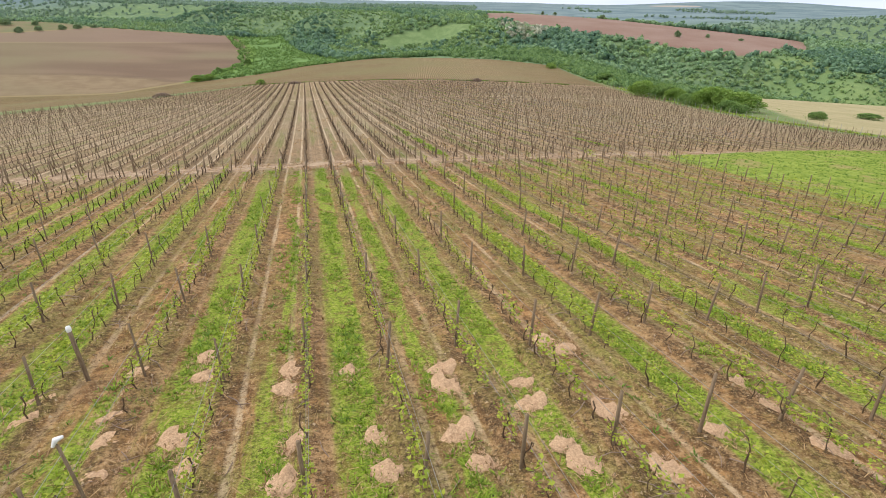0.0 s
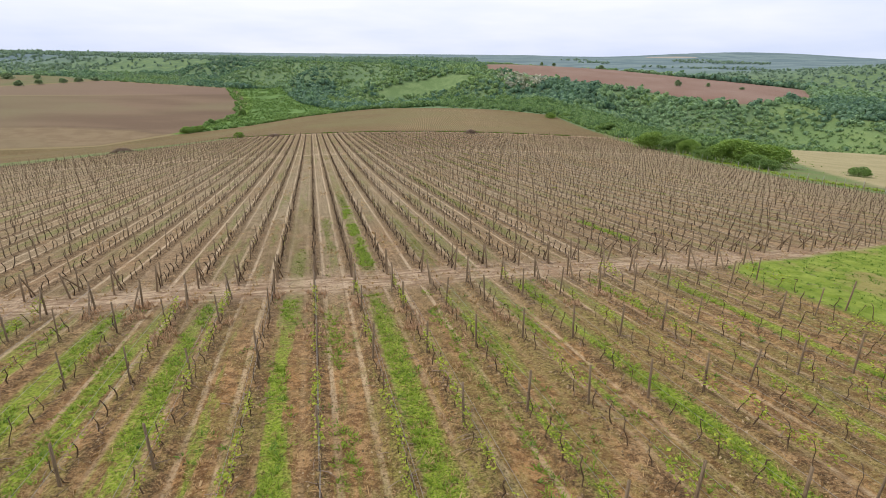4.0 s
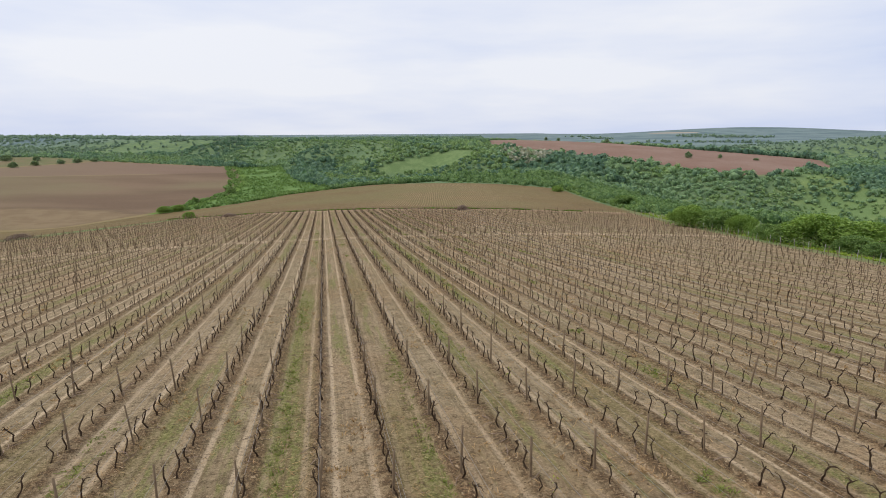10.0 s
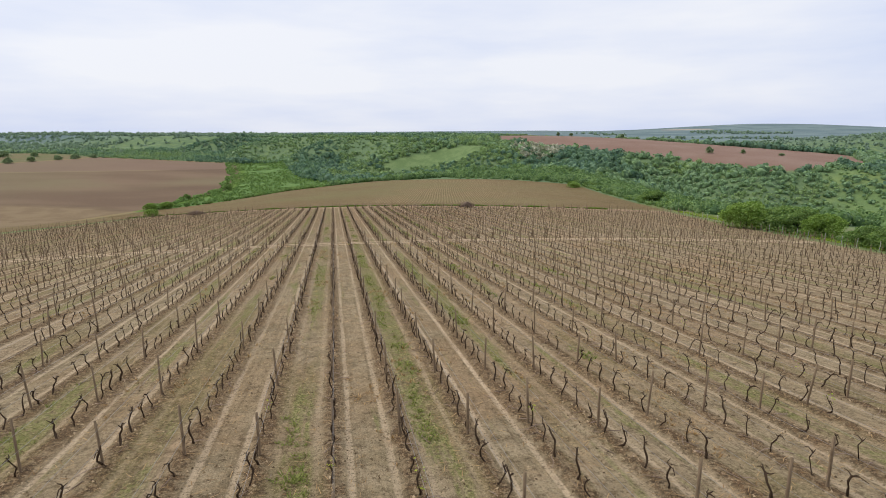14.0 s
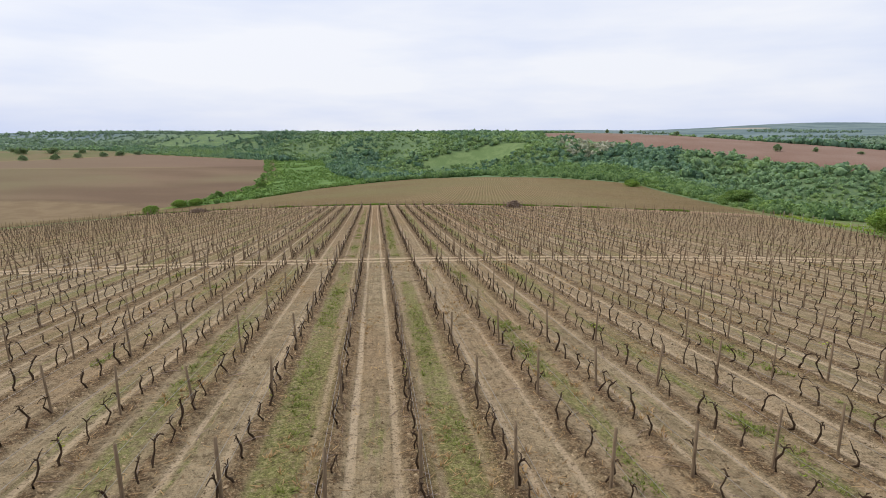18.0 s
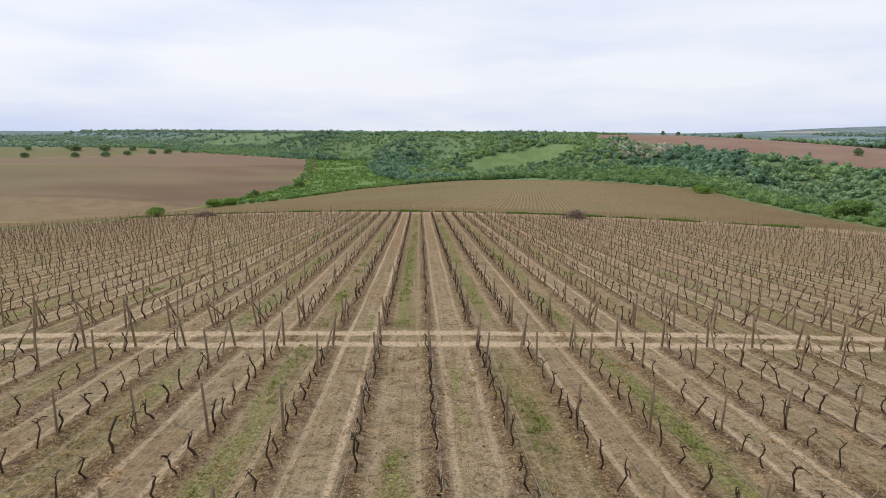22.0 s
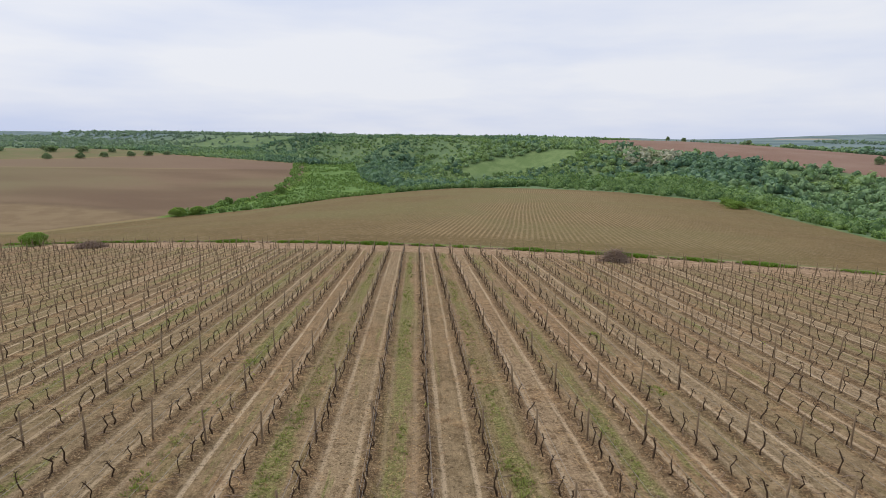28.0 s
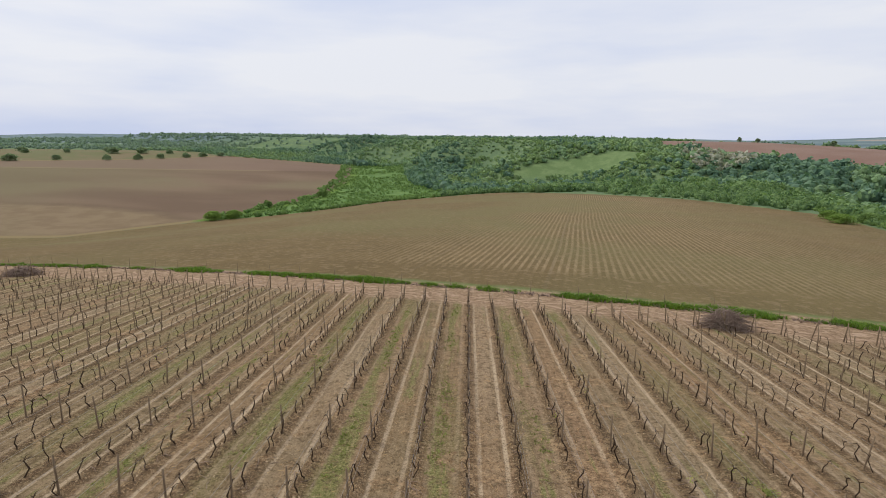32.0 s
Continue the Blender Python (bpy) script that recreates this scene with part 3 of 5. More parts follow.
    rough = m.math("ADD", m.math("MULTIPLY", fine, 0.5), m.math("MULTIPLY", mid, 0.6))
    m.bump(m.math("SUBTRACT", m.math("ADD", rough, m.math("MULTIPLY", clod, 0.5)), m.math("MULTIPLY", tread, 0.25)), 0.9, 0.115)
    return m.done(col, 0.95, 0.1)


def wood_material(name, dark, light):
    m = Nodes(name)
    p = m.place()
    g = m.noise(m.scaled(p, (9.0, 9.0, 1.2)), 3.0, 5.0, 0.65)
    each = m.math("FRACT", m.math("ADD", m.each(), m.island()))
    col = m.mix(m.step(g, 0.25, 0.75), dark, light)
    col = m.mix(m.math("MULTIPLY", each, 0.5), col, m.mix(0.5, dark, light))
    m.bump(g, 0.5, 0.01)
    return m.done(col, 0.9, 0.15)


def leaf_material(name, dark, light, through=0.35, scale=0.6):
    m = Nodes(name)
    p = m.place()
    n = m.noise(p, scale, 4.0, 0.7)
    col = m.mix(m.step(m.math("ADD", m.math("MULTIPLY", n, 0.6), m.math("MULTIPLY", m.island(), 0.4)), 0.25, 0.72), dark, light)
    m.bsdf.inputs["Transmission Weight"].default_value = 0.0
    m.bsdf.inputs["Subsurface Weight"].default_value = 0.0
    m.done(col, 0.65, 0.25)
    glow = m.t.nodes.new("ShaderNodeBsdfTranslucent")
    m.put(glow.inputs["Color"], m.times(col, (1.0, 1.0, 0.6)))
    blend = m.t.nodes.new("ShaderNodeMixShader")
    blend.inputs[0].default_value = through
    m.t.links.new(m.bsdf.outputs[0], blend.inputs[1])
    m.t.links.new(glow.outputs[0], blend.inputs[2])
    m.t.links.new(blend.outputs[0], m.t.nodes["Material Output"].inputs["Surface"])
    return m.mat


GROUND = ground_material()
POST_WOOD = wood_material("weathered_post_wood", (0.125, 0.088, 0.056), (0.30, 0.222, 0.145))
YOUNG_BARK = wood_material("young_vine_bark", (0.05, 0.034, 0.02), (0.17, 0.115, 0.07))
BARK = wood_material("vine_bark", (0.026, 0.017, 0.011), (0.085, 0.055, 0.034))
TREE_BARK = wood_material("tree_bark", (0.05, 0.04, 0.03), (0.13, 0.11, 0.09))
BRUSH = wood_material("cut_brushwood", (0.15, 0.108, 0.086), (0.37, 0.28, 0.225))
VINE_LEAF = leaf_material("young_vine_leaf", (0.18, 0.255, 0.028), (0.41, 0.46, 0.065), scale=1.5)
WEED = leaf_material("weed_leaf", (0.12, 0.20, 0.018), (0.29, 0.39, 0.045), scale=1.0)
DULL_WEED = leaf_material("dull_weed_leaf", (0.115, 0.14, 0.03), (0.255, 0.285, 0.075), scale=0.8)
DEEP_WEED = leaf_material("dark_weed_leaf", (0.07, 0.14, 0.018), (0.19, 0.30, 0.045), scale=0.7)
DRY = leaf_material("dry_grass", (0.22, 0.13, 0.06), (0.48, 0.33, 0.175), scale=1.2)
CROWN = leaf_material("tree_leaf", (0.085, 0.165, 0.05), (0.25, 0.37, 0.11), scale=0.35)
BRIGHT = leaf_material("shrub_leaf", (0.115, 0.21, 0.04), (0.275, 0.40, 0.095), scale=0.3)
BLOSSOM = leaf_material("blossom", (0.23, 0.27, 0.18), (0.52, 0.51, 0.42), scale=0.2)
# valley-side crowns, made paler and bluer: distance haze held in the colour
HAZED_FOREST = leaf_material("hazed_forest_crown", (0.13, 0.225, 0.13), (0.265, 0.395, 0.20), scale=0.05)


def wire_material():
    m = Nodes("galvanised_wire")
    m.bsdf.inputs["Metallic"].default_value = 0.8
    return m.done(m.mix(m.noise(m.place(), 2.0), (0.22, 0.21, 0.2), (0.40, 0.38, 0.36)), 0.55, 0.4)


def straw_material():
    m = Nodes("pale_straw_and_soil")
    p = m.place()
    n, big = m.noise(p, 22.0, 5.0, 0.7), m.noise(p, 2.5, 3.0)
    col = m.mix(m.step(n, 0.3, 0.7), (0.40, 0.25, 0.145), m.mix(big, (0.72, 0.51, 0.33), (0.63, 0.42, 0.26)))
    m.bump(n, 1.0, 0.06)
    return m.done(col, 0.95, 0.1)




def clod_material():
    m = Nodes("soil_clod")
    k = m.island()
    col = m.mix(m.step(k, 0.0, 0.55), (0.075, 0.05, 0.028), (0.21, 0.15, 0.085))
    col = m.mix(m.step(k, 0.62, 0.9), col, (0.47, 0.36, 0.23))
    return m.done(m.mix(m.step(m.noise(m.place(), 30.0), 0.3, 0.7, 0.0, 0.35), col, (0.10, 0.068, 0.04)), 0.95, 0.1)


WIRE, STRAW, CLOD = wire_material(), straw_material(), clod_material()

# ---- builders ----


def mesh_from(name, verts, faces, material, smooth=False):
    """verts: n x 3; faces: m x 3 or m x 4."""
    verts, faces = np.asarray(verts, np.float32), np.asarray(faces, np.int32)
    me = bpy.data.meshes.new(name)
    me.vertices.add(len(verts))
    me.vertices.foreach_set("co", verts.ravel())
    me.loops.add(faces.size)
    me.loops.foreach_set("vertex_index", faces.ravel())
    me.polygons.add(len(faces))
    me.polygons.foreach_set("loop_start", np.arange(0, faces.size, faces.shape[1], dtype=np.int32))
    me.materials.append(material)
    me.update(calc_edges=True)
    if smooth:
        me.polygons.foreach_set("use_smooth", np.ones(len(faces), bool))
    return me


def joined(*pieces):
    """One vertex and face list out of several."""
    vs, fs, n = [], [], 0
    for v, f in pieces:
        vs.append(np.asarray(v, float)), fs.append(np.asarray(f) + n)
        n += len(v)
    return np.concatenate(vs), np.concatenate(fs)


def tube(path, radii, sides=5):
    """A bent rod of quads, closed to a point-like cap at its ends."""
    path, rings = np.asarray(path, float), []
    for i, p in enumerate(path):
        way = path[min(i + 1, len(path) - 1)] - path[max(i - 1, 0)]
        way = way / (np.linalg.norm(way) + 1e-9)
        a = np.cross(way, (0, 0, 1) if abs(way[2]) < 0.9 else (0, 1, 0))
        a /= np.linalg.norm(a)
        b, t = np.cross(way, a), np.arange(sides) * 2 * math.pi / sides
        rings.append(p + radii[i] * (np.cos(t)[:, None] * a + np.sin(t)[:, None] * b))
    end = path[-1] + (path[-1] - path[-2]) / (np.linalg.norm(path[-1] - path[-2]) + 1e-9) * radii[-1] * 0.4
    rings.append(np.repeat(end[None], sides, 0) * 0.75 + rings[-1] * 0.25)
    v = np.concatenate(rings)
    f = [(i * sides + j, i * sides + (j + 1) % sides, (i + 1) * sides + (j + 1) % sides, (i + 1) * sides + j)
         for i in range(len(rings) - 1) for j in range(sides)]
    return v, np.array(f)


def scattered(shapes, pick, at, turn, size, lean=None):
    """Many copies of a few shapes in one list. at: n x 3; turn: n; size: n or n x 3."""
    vs, fs, n = [], [], 0
    size = np.broadcast_to(np.asarray(size, float).reshape(len(at), -1), (len(at), 3))
    for s, (v, f) in enumerate(shapes):
        w = np.nonzero(pick == s)[0]
        if not len(w):
            continue
        c, q = np.cos(turn[w])[:, None], np.sin(turn[w])[:, None]
        p = v[None] * size[w][:, None]
        x, y, z = p[..., 0], p[..., 1], p[..., 2]
        out = np.stack([c * x - q * y, q * x + c * y, z], -1)
        if lean is not None:
            out[..., 0] += lean[w, 0, None] * z
            out[..., 1] += lean[w, 1, None] * z
        out += at[w][:, None]
        vs.append(out.reshape(-1, 3))
        fs.append((f[None] + (np.arange(len(w)) * len(v))[:, None, None]).reshape(-1, f.shape[1]) + n)
        n += len(w) * len(v)
    return np.concatenate(vs), np.concatenate(fs)


def part(name, me, parent=None, label="", m=None):
    ob = new(name, me)
    if parent:
        ob.parent = parent
    if m is not None:
        ob.matrix_basis = m
    return tagged(ob, label) if label else ob


def quads(centres, size, r, flat=0.0):
    """Loose leaf quads, turned at random."""
    n = len(centres)
    a = r.normal(size=(n, 3))
    a /= np.linalg.norm(a, axis=1)[:, None]
    b = np.cross(a, r.normal(size=(n, 3)))
    b /= np.linalg.norm(b, axis=1)[:, None]
    a[:, 2] *= 1 - flat
    b[:, 2] *= 1 - flat
    s = np.broadcast_to(np.asarray(size), (n,))[:, None] * r.uniform(0.6, 1.2, (n, 1))
    v = np.stack([centres - a * s, centres - b * s * 0.6, centres + a * s, centres + b * s * 0.6], 1).reshape(-1, 3)
    return v, np.arange(4 * n).reshape(-1, 4)


# ---- ground: one sheet to the horizon ----


def spread(inner_lo, inner_hi, step, lo, hi, growth):
    mid = list(np.arange(inner_lo, inner_hi + 0.01, step))
    s, up = step, [mid[-1]]
    while up[-1] < hi:
        s *= growth
        up.append(up[-1] + s)
    s, down = step, [mid[0]]
    while down[-1] > lo:
        s *= growth
        down.append(down[-1] - s)
    return np.array(down[:0:-1] + mid + up[1:])


gx = spread(-130, 150, 2.0, -4300, 4300, 1.045)
gx = np.concatenate([gx[gx < -66.5], np.arange(-66, 30.9, 0.22), gx[gx > 31.5]])
gy = spread(-30, 640, 3.6, -400, 4600, 1.05)
GX, GY = np.meshgrid(gx, gy)
GZ = terrain(GX, GY) + berm(GX, GY)
nx, ny = len(gx), len(gy)
cell = (np.arange(ny - 1)[:, None] * nx + np.arange(nx - 1)[None]).ravel()
ground_mesh = mesh_from("ground", np.stack([GX, GY, GZ], -1).reshape(-1, 3), np.stack([cell, cell + 1, cell + nx + 1, cell + nx], 1), GROUND, True)
LANDS["grassy"] = [(330, 330), (410, 470), (480, 555), (640, 570), (800, 520), (700, 350), (500, 250)]
# far: the region whose ground colour takes the painted haze
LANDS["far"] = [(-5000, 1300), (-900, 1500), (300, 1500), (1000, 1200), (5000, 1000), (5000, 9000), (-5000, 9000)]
LANDS["pale"] = [(1800, 2800), (2060, 2690), (2130, 2830), (1880, 2940)]
LANDS["fold"] = [(-900, 520), (-274, 505), (-224, 509), (-171, 496), (-140, 474), (-177, 425), (-300, 400), (-420, 380), (-900, 370)]
LANDS["lawn"] = [(-9, 25), (-9, 51.2), (-2, 51.9), (12, 55), (36, 58), (38, 40)]
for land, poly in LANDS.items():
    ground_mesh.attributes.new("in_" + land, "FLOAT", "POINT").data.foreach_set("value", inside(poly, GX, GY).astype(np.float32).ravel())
ground_mesh.attributes.new("lush_strip", "FLOAT", "POINT").data.foreach_set("value", strip_lushness(GX, GY).astype(np.float32).ravel())
ground_mesh.attributes.new("red_soil", "FLOAT", "POINT").data.foreach_set("value", red_soil(GX, GY).astype(np.float32).ravel())
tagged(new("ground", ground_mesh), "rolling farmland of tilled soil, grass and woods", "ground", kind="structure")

# ---- vineyard ----
BLOCKS = [(-8.0, 50.6), (54.2, 161.4), (165.6, 400.0)]


def lane_x(y):
    """Middle of the corridor over which the rows are built vine by vine."""
    return np.interp(y, [0, 36, 82, 121, 162, 250], [-46, -28.4, -10.1, -2.1, 1.7, 12])


def vine_shape(r, sides, joints, straight=False):
    """A knotty trunk with a hooked arm along the row (y)."""
    h, bow, side = r.uniform(0.55, 0.78), r.uniform(-0.16, 0.2), r.choice([-1, 1])
    if straight:
        bow, h = bow * 0.2, h * 1.08
    t = np.linspace(0, 1, joints)
    trunk = np.stack([0.05 * np.sin(6 * t + r.uniform(0, 6)), side * (bow * np.sin(math.pi * t) + 0.12 * t) + 0.03 * np.sin(9 * t), h * t - 0.04], 1)
    reach = r.uniform(0.08, 0.2) if straight else r.uniform(0.16, 0.42)
    a = np.linspace(0, 1, max(2, joints - 2))
    arm = np.stack([0.02 * np.sin(7 * a), side * reach * a, 0.10 * np.sin(2.6 * a) - 0.12 * a * r.uniform(-0.3, 1.0)], 1) + trunk[-1]
    head, out = trunk[-1], []
    for way in (-side, side):
        if sides > 3 and not straight:
            q, lift = r.uniform(0.06, 0.2), r.uniform(-0.02, 0.14)
            out.append(tube([head - (0, 0, 0.03), head + (r.normal() * 0.03, way * q * 0.6, lift), head + (r.normal() * 0.05, way * q, lift + r.uniform(0, 0.08))], [0.019, 0.015, 0.008], sides))
    girth = r.uniform(0.75, 1.15) * (0.6 if straight else 1.0)
    knots = 1 + 0.22 * np.sin(np.arange(joints) * 2.3 + r.uniform(0, 6))
    return [tube(trunk, np.linspace(0.035, 0.026, joints) * girth * knots, sides), tube(arm, np.linspace(0.023, 0.010, len(arm)), sides)] + out


shape_rng = np.random.default_rng(3)
near_shapes = [vine_shape(shape_rng, 6, 6, i > 7) for i in range(12)]
far_shapes = [joined(*vine_shape(shape_rng, 3, 3)) for _ in range(14)]
mid_shapes = [joined(*vine_shape(shape_rng, 4, 5)) for _ in range(14)]


def post_shape(h, r0, r1, sides):
    v, f = tube([(0, 0, -0.12), (0, 0, h * 0.5), (0, 0, h)], [r0, (r0 + r1) / 2, r1], sides)
    return v, f


def rows_of(step, jitter, missing):
    """Places along every row, step apart, inside the planted blocks."""
    out = []
    for k in range(-66, 43):
        for lo, hi in BLOCKS:
            ys = np.arange(lo, min(hi, vine_end(k * ROW)), step) + rng.uniform(0, 0.3)
            out.append(np.stack([np.full(len(ys), k * ROW), ys], 1))
    out = np.concatenate(out)
    out += rng.normal(size=out.shape) * jitter
    keep = (inside(LANDS["vineyard"], out[:, 0], out[:, 1]) > 0.6) & (inside(LANDS["lawn"], out[:, 0], out[:, 1]) < 0.3) & (rng.random(len(out)) > missing)
    return out[keep]


vines = rows_of(VINE, (0.035, 0.10), 0.07)
vine_z = terrain(vines[:, 0], vines[:, 1]) + berm(vines[:, 0], vines[:, 1])
off = np.abs(vines[:, 0] - lane_x(vines[:, 1]))
near = off < 1.45
first_block = vines[:, 1] < 51

templates = []
for i, (trunk, arm, *spurs) in enumerate(near_shapes):
    base, bark = new("grapevine"), YOUNG_BARK if i > 7 else BARK
    part("trunk", mesh_from("trunk", *trunk, bark, True), base)
    part("arm", mesh_from("arm", *arm, bark, True), base)
    for spur in spurs:
        part("spur", mesh_from("spur", *spur, bark, True), base)
    templates.append(base)
used = set()
for (x, y), z in zip(vines[near], vine_z[near]):
    s = int(rng.integers(8, 12) if y < 51 else rng.integers(0, 8))
    m = pose(x, y, z, 0, 0, rng.choice([0, 180]) + rng.normal() * 12)
    lush = y < 51
    if s not in used:
        used.add(s)
        ob = templates[s]
        ob.matrix_basis = m
    else:
        ob = copy_thing(templates[s], m)
    tagged(ob, "gnarled bare brown grapevine in tilled soil" if not lush else "gnarled grapevine with young shoots among green weeds", "grapevine", "vines in the near rows")

lean = rng.normal(size=(len(vines), 2)) * 0.10
young_shapes = [joined(*vine_shape(shape_rng, 4, 4, True)) for _ in range(10)]
for name, shapes, sel in (("grapevines_in_first_block", young_shapes, ~near & (off < 26) & first_block), ("grapevines_in_middle_rows", mid_shapes, ~near & (off < 26) & ~first_block), ("grapevines_in_outer_rows", far_shapes, off >= 26)):
    n = int(sel.sum())
    v, f = scattered(shapes, rng.integers(0, len(shapes), n), np.column_stack([vines[sel], vine_z[sel]]), rng.choice([0, math.pi], n) + rng.normal(size=n) * 0.25, rng.uniform(0.85, 1.18, n), lean[sel])
    tagged(new(name, mesh_from(name, v, f, YOUNG_BARK if shapes is young_shapes else BARK, True)), "rows of gnarled bare brown grapevines", "grapevines", kind="stuff")

# posts in the rows
posts = rows_of(POST, (0.03, 0.25), 0.05)
ends = []
for k in range(-66, 43):
    for lo, hi in BLOCKS:
        ends += [(k * ROW, lo - 0.5, 1), (k * ROW, min(hi, vine_end(k * ROW)) + 0.4, -1)]
ends = np.array([e for e in ends if inside(LANDS["vineyard"], e[0], e[1]) > -1.5 and inside(LANDS["lawn"], e[0], e[1]) < 0.5 and e[1] > -20])
post_z = terrain(posts[:, 0], posts[:, 1])
near_post = np.abs(posts[:, 0] - lane_x(posts[:, 1])) < 7
post_mesh = [mesh_from("post", *post_shape(h, 0.048, 0.04, 8), POST_WOOD, True) for h in (1.52, 1.62, 1.72, 1.58)]
for (x, y), z in zip(posts[near_post], post_z[near_post]):
    ob = part("trellis_post", post_mesh[int(rng.integers(4))], m=pose(x, y, z, rng.normal() * 2.2, rng.normal() * 2.2, rng.uniform(0, 360)))
    tagged(ob, "weathered grey-brown wooden trellis post among vines", "post", "posts of the near rows")
sel = ~near_post
n = int(sel.sum())
v, f = scattered([post_shape(1.62, 0.045, 0.038, 4)], np.zeros(n, int), np.column_stack([posts[sel], post_z[sel]]), rng.uniform(0, 6, n), np.column_stack([np.ones(n), np.ones(n), rng.uniform(0.9, 1.1, n)]), rng.normal(size=(n, 2)) * 0.035)
tagged(new("trellis_posts_in_outer_rows", mesh_from("trellis_posts", v, f, POST_WOOD)), "weathered wooden trellis posts in outer rows", "posts", kind="stuff")

# end posts with a slanting strut
near_end = np.abs(ends[:, 0] - lane_x(ends[:, 1])) < 42
end_post = mesh_from("post", *post_shape(1.62, 0.056, 0.047, 8), POST_WOOD, True)
strut = mesh_from("strut", *tube([(0.05, 1.15, -0.1), (0.03, 0.62, 0.63), (0, 0.04, 1.42)], [0.04, 0.042, 0.036], 7), POST_WOOD, True)
end_base = None
for x, y, side in ends[near_end]:
    m = pose(x, y, ground_z(x, y), rng.normal() * 5, rng.normal() * 4, (0 if side > 0 else 180) + rng.normal() * 6)
    if end_base is None:
        end_base = new("end_post")
        end_base.matrix_basis = m
        part("post", end_post, end_base)
        part("strut", strut, end_base)
        tagged(end_base, "grey wooden end post braced by a slanting strut", "post", "end posts along the tracks")
    else:
        copy_thing(end_base, m)
far_end = ends[~near_end]
shape = joined(post_shape(1.66, 0.07, 0.06, 4), tube([(0.05, 1.15, -0.1), (0.03, 0.62, 0.63), (0, 0.04, 1.42)], [0.045, 0.046, 0.04], 4))
n = len(far_end)
v, f = scattered([shape], np.zeros(n, int), np.column_stack([far_end[:, :2], terrain(far_end[:, 0], far_end[:, 1])]), np.where(far_end[:, 2] > 0, 0, math.pi), np.ones(n))
tagged(new("end_posts_of_outer_rows", mesh_from("end_posts", v, f, POST_WOOD)), "grey wooden end posts with slanting struts", "posts", kind="stuff")

# trellis wires of the middle rows
wire_group = "wires of the middle rows"
for k in range(-34, 20):
    for lo, hi in BLOCKS:
        hi = min(hi, vine_end(k * ROW))
        if hi - lo < 10 or abs(k * ROW - lane_x((lo + hi) / 2)) > 24:
            continue
        ys = np.linspace(max(lo, -10) - 0.5, hi + 0.4, int((hi - lo) / 2.75) + 2)
        zs = terrain(np.full(len(ys), k * ROW), ys)
        if inside(LANDS["lawn"], k * ROW, 40.0) > -2 and lo < 0:
            continue
        sag = 0.03 * np.sin(np.arange(len(ys)) * math.pi / 2)
        run = joined(*[tube(np.stack([np.full(len(ys), k * ROW + 0.05), ys, zs + h - sag], 1), np.full(len(ys), 0.006), 3) for h in (0.72, 1.25)])
        tagged(new("trellis_wire", mesh_from("trellis_wire", *run, WIRE)), "pair of thin galvanised wires strung between posts", "wire", wire_group)

# ---- green growth in the vineyard ----
leaf_rng = np.random.default_rng(11)


def shoot_shape(r, leaves, reach, size):
    c = np.stack([r.normal(size=leaves) * 0.075, r.uniform(-reach, reach, leaves), 0.36 + 0.5 * r.random(leaves) ** 1.3], 1)
    return quads(c, size, r, 0.45)


shoots = [shoot_shape(leaf_rng, 78, 0.58, 0.066) for _ in range(8)]
thin_shoots = [shoot_shape(leaf_rng, 12, 0.35, 0.055) for _ in range(6)]
n_first = first_block & (np.abs(vines[:, 0] + 40) < 48) & (rng.random(len(vines)) < 0.85 - 0.6 * np.clip((vines[:, 1] - 26) / 14, 0, 1))
some = ~first_block & (off < 45) & (rng.random(len(vines)) < 0.035)
v, f = scattered(shoots, rng.integers(0, 8, n_first.sum()), np.column_stack([vines[n_first], vine_z[n_first]]), rng.choice([0, math.pi], n_first.sum()), rng.uniform(0.8, 1.2, n_first.sum()))
tagged(new("young_vine_shoots", mesh_from("young_vine_shoots", v, f, VINE_LEAF)), "young yellow-green leaves sprouting along vines", "vine leaves", kind="stuff")
v, f = scattered(thin_shoots, rng.integers(0, 6, some.sum()), np.column_stack([vines[some], vine_z[some]]), rng.choice([0, math.pi], some.sum()), rng.uniform(0.7, 1.1, some.sum()))
tagged(new("scattered_vine_shoots", mesh_from("scattered_vine_shoots", v, f, VINE_LEAF)), "few fresh green shoots on bare vines", "vine leaves", kind="stuff")


def tuft_shape(r, blades, w, h):
    a = r.uniform(0, 2 * math.pi, blades)
    c = np.stack([np.cos(a), np.sin(a), np.zeros(blades)], 1) * r.uniform(0, w, (blades, 1))
    side = np.stack([-np.sin(a), np.cos(a), np.zeros(blades)], 1) * 0.014 * (1 + w * 3)
    tip = c * 2.4 + np.stack([np.zeros(blades), np.zeros(blades), h * r.uniform(0.5, 1.1, blades)], 1)
    return np.stack([c - side, c + side, tip + side * 0.5, tip - side * 0.5], 1).reshape(-1, 3), np.arange(4 * blades).reshape(-1, 4)


tufts = [tuft_shape(leaf_rng, 10, 0.13, 0.08) for _ in range(6)]


def patchy(x, y, scale, seed=0.0):
    return np.array([noise.noise((a * scale, b * scale * 0.35, seed)) for a, b in zip(x, y)])


def weeds(name, x, y, size, label, material=WEED):
    v, f = scattered(tufts, rng.integers(0, len(tufts), len(x)), np.column_stack([x, y, terrain(x, y)]), rng.uniform(0, 6.3, len(x)), size)
    tagged(new(name, mesh_from(name, v, f, material)), label, "weeds", kind="stuff")




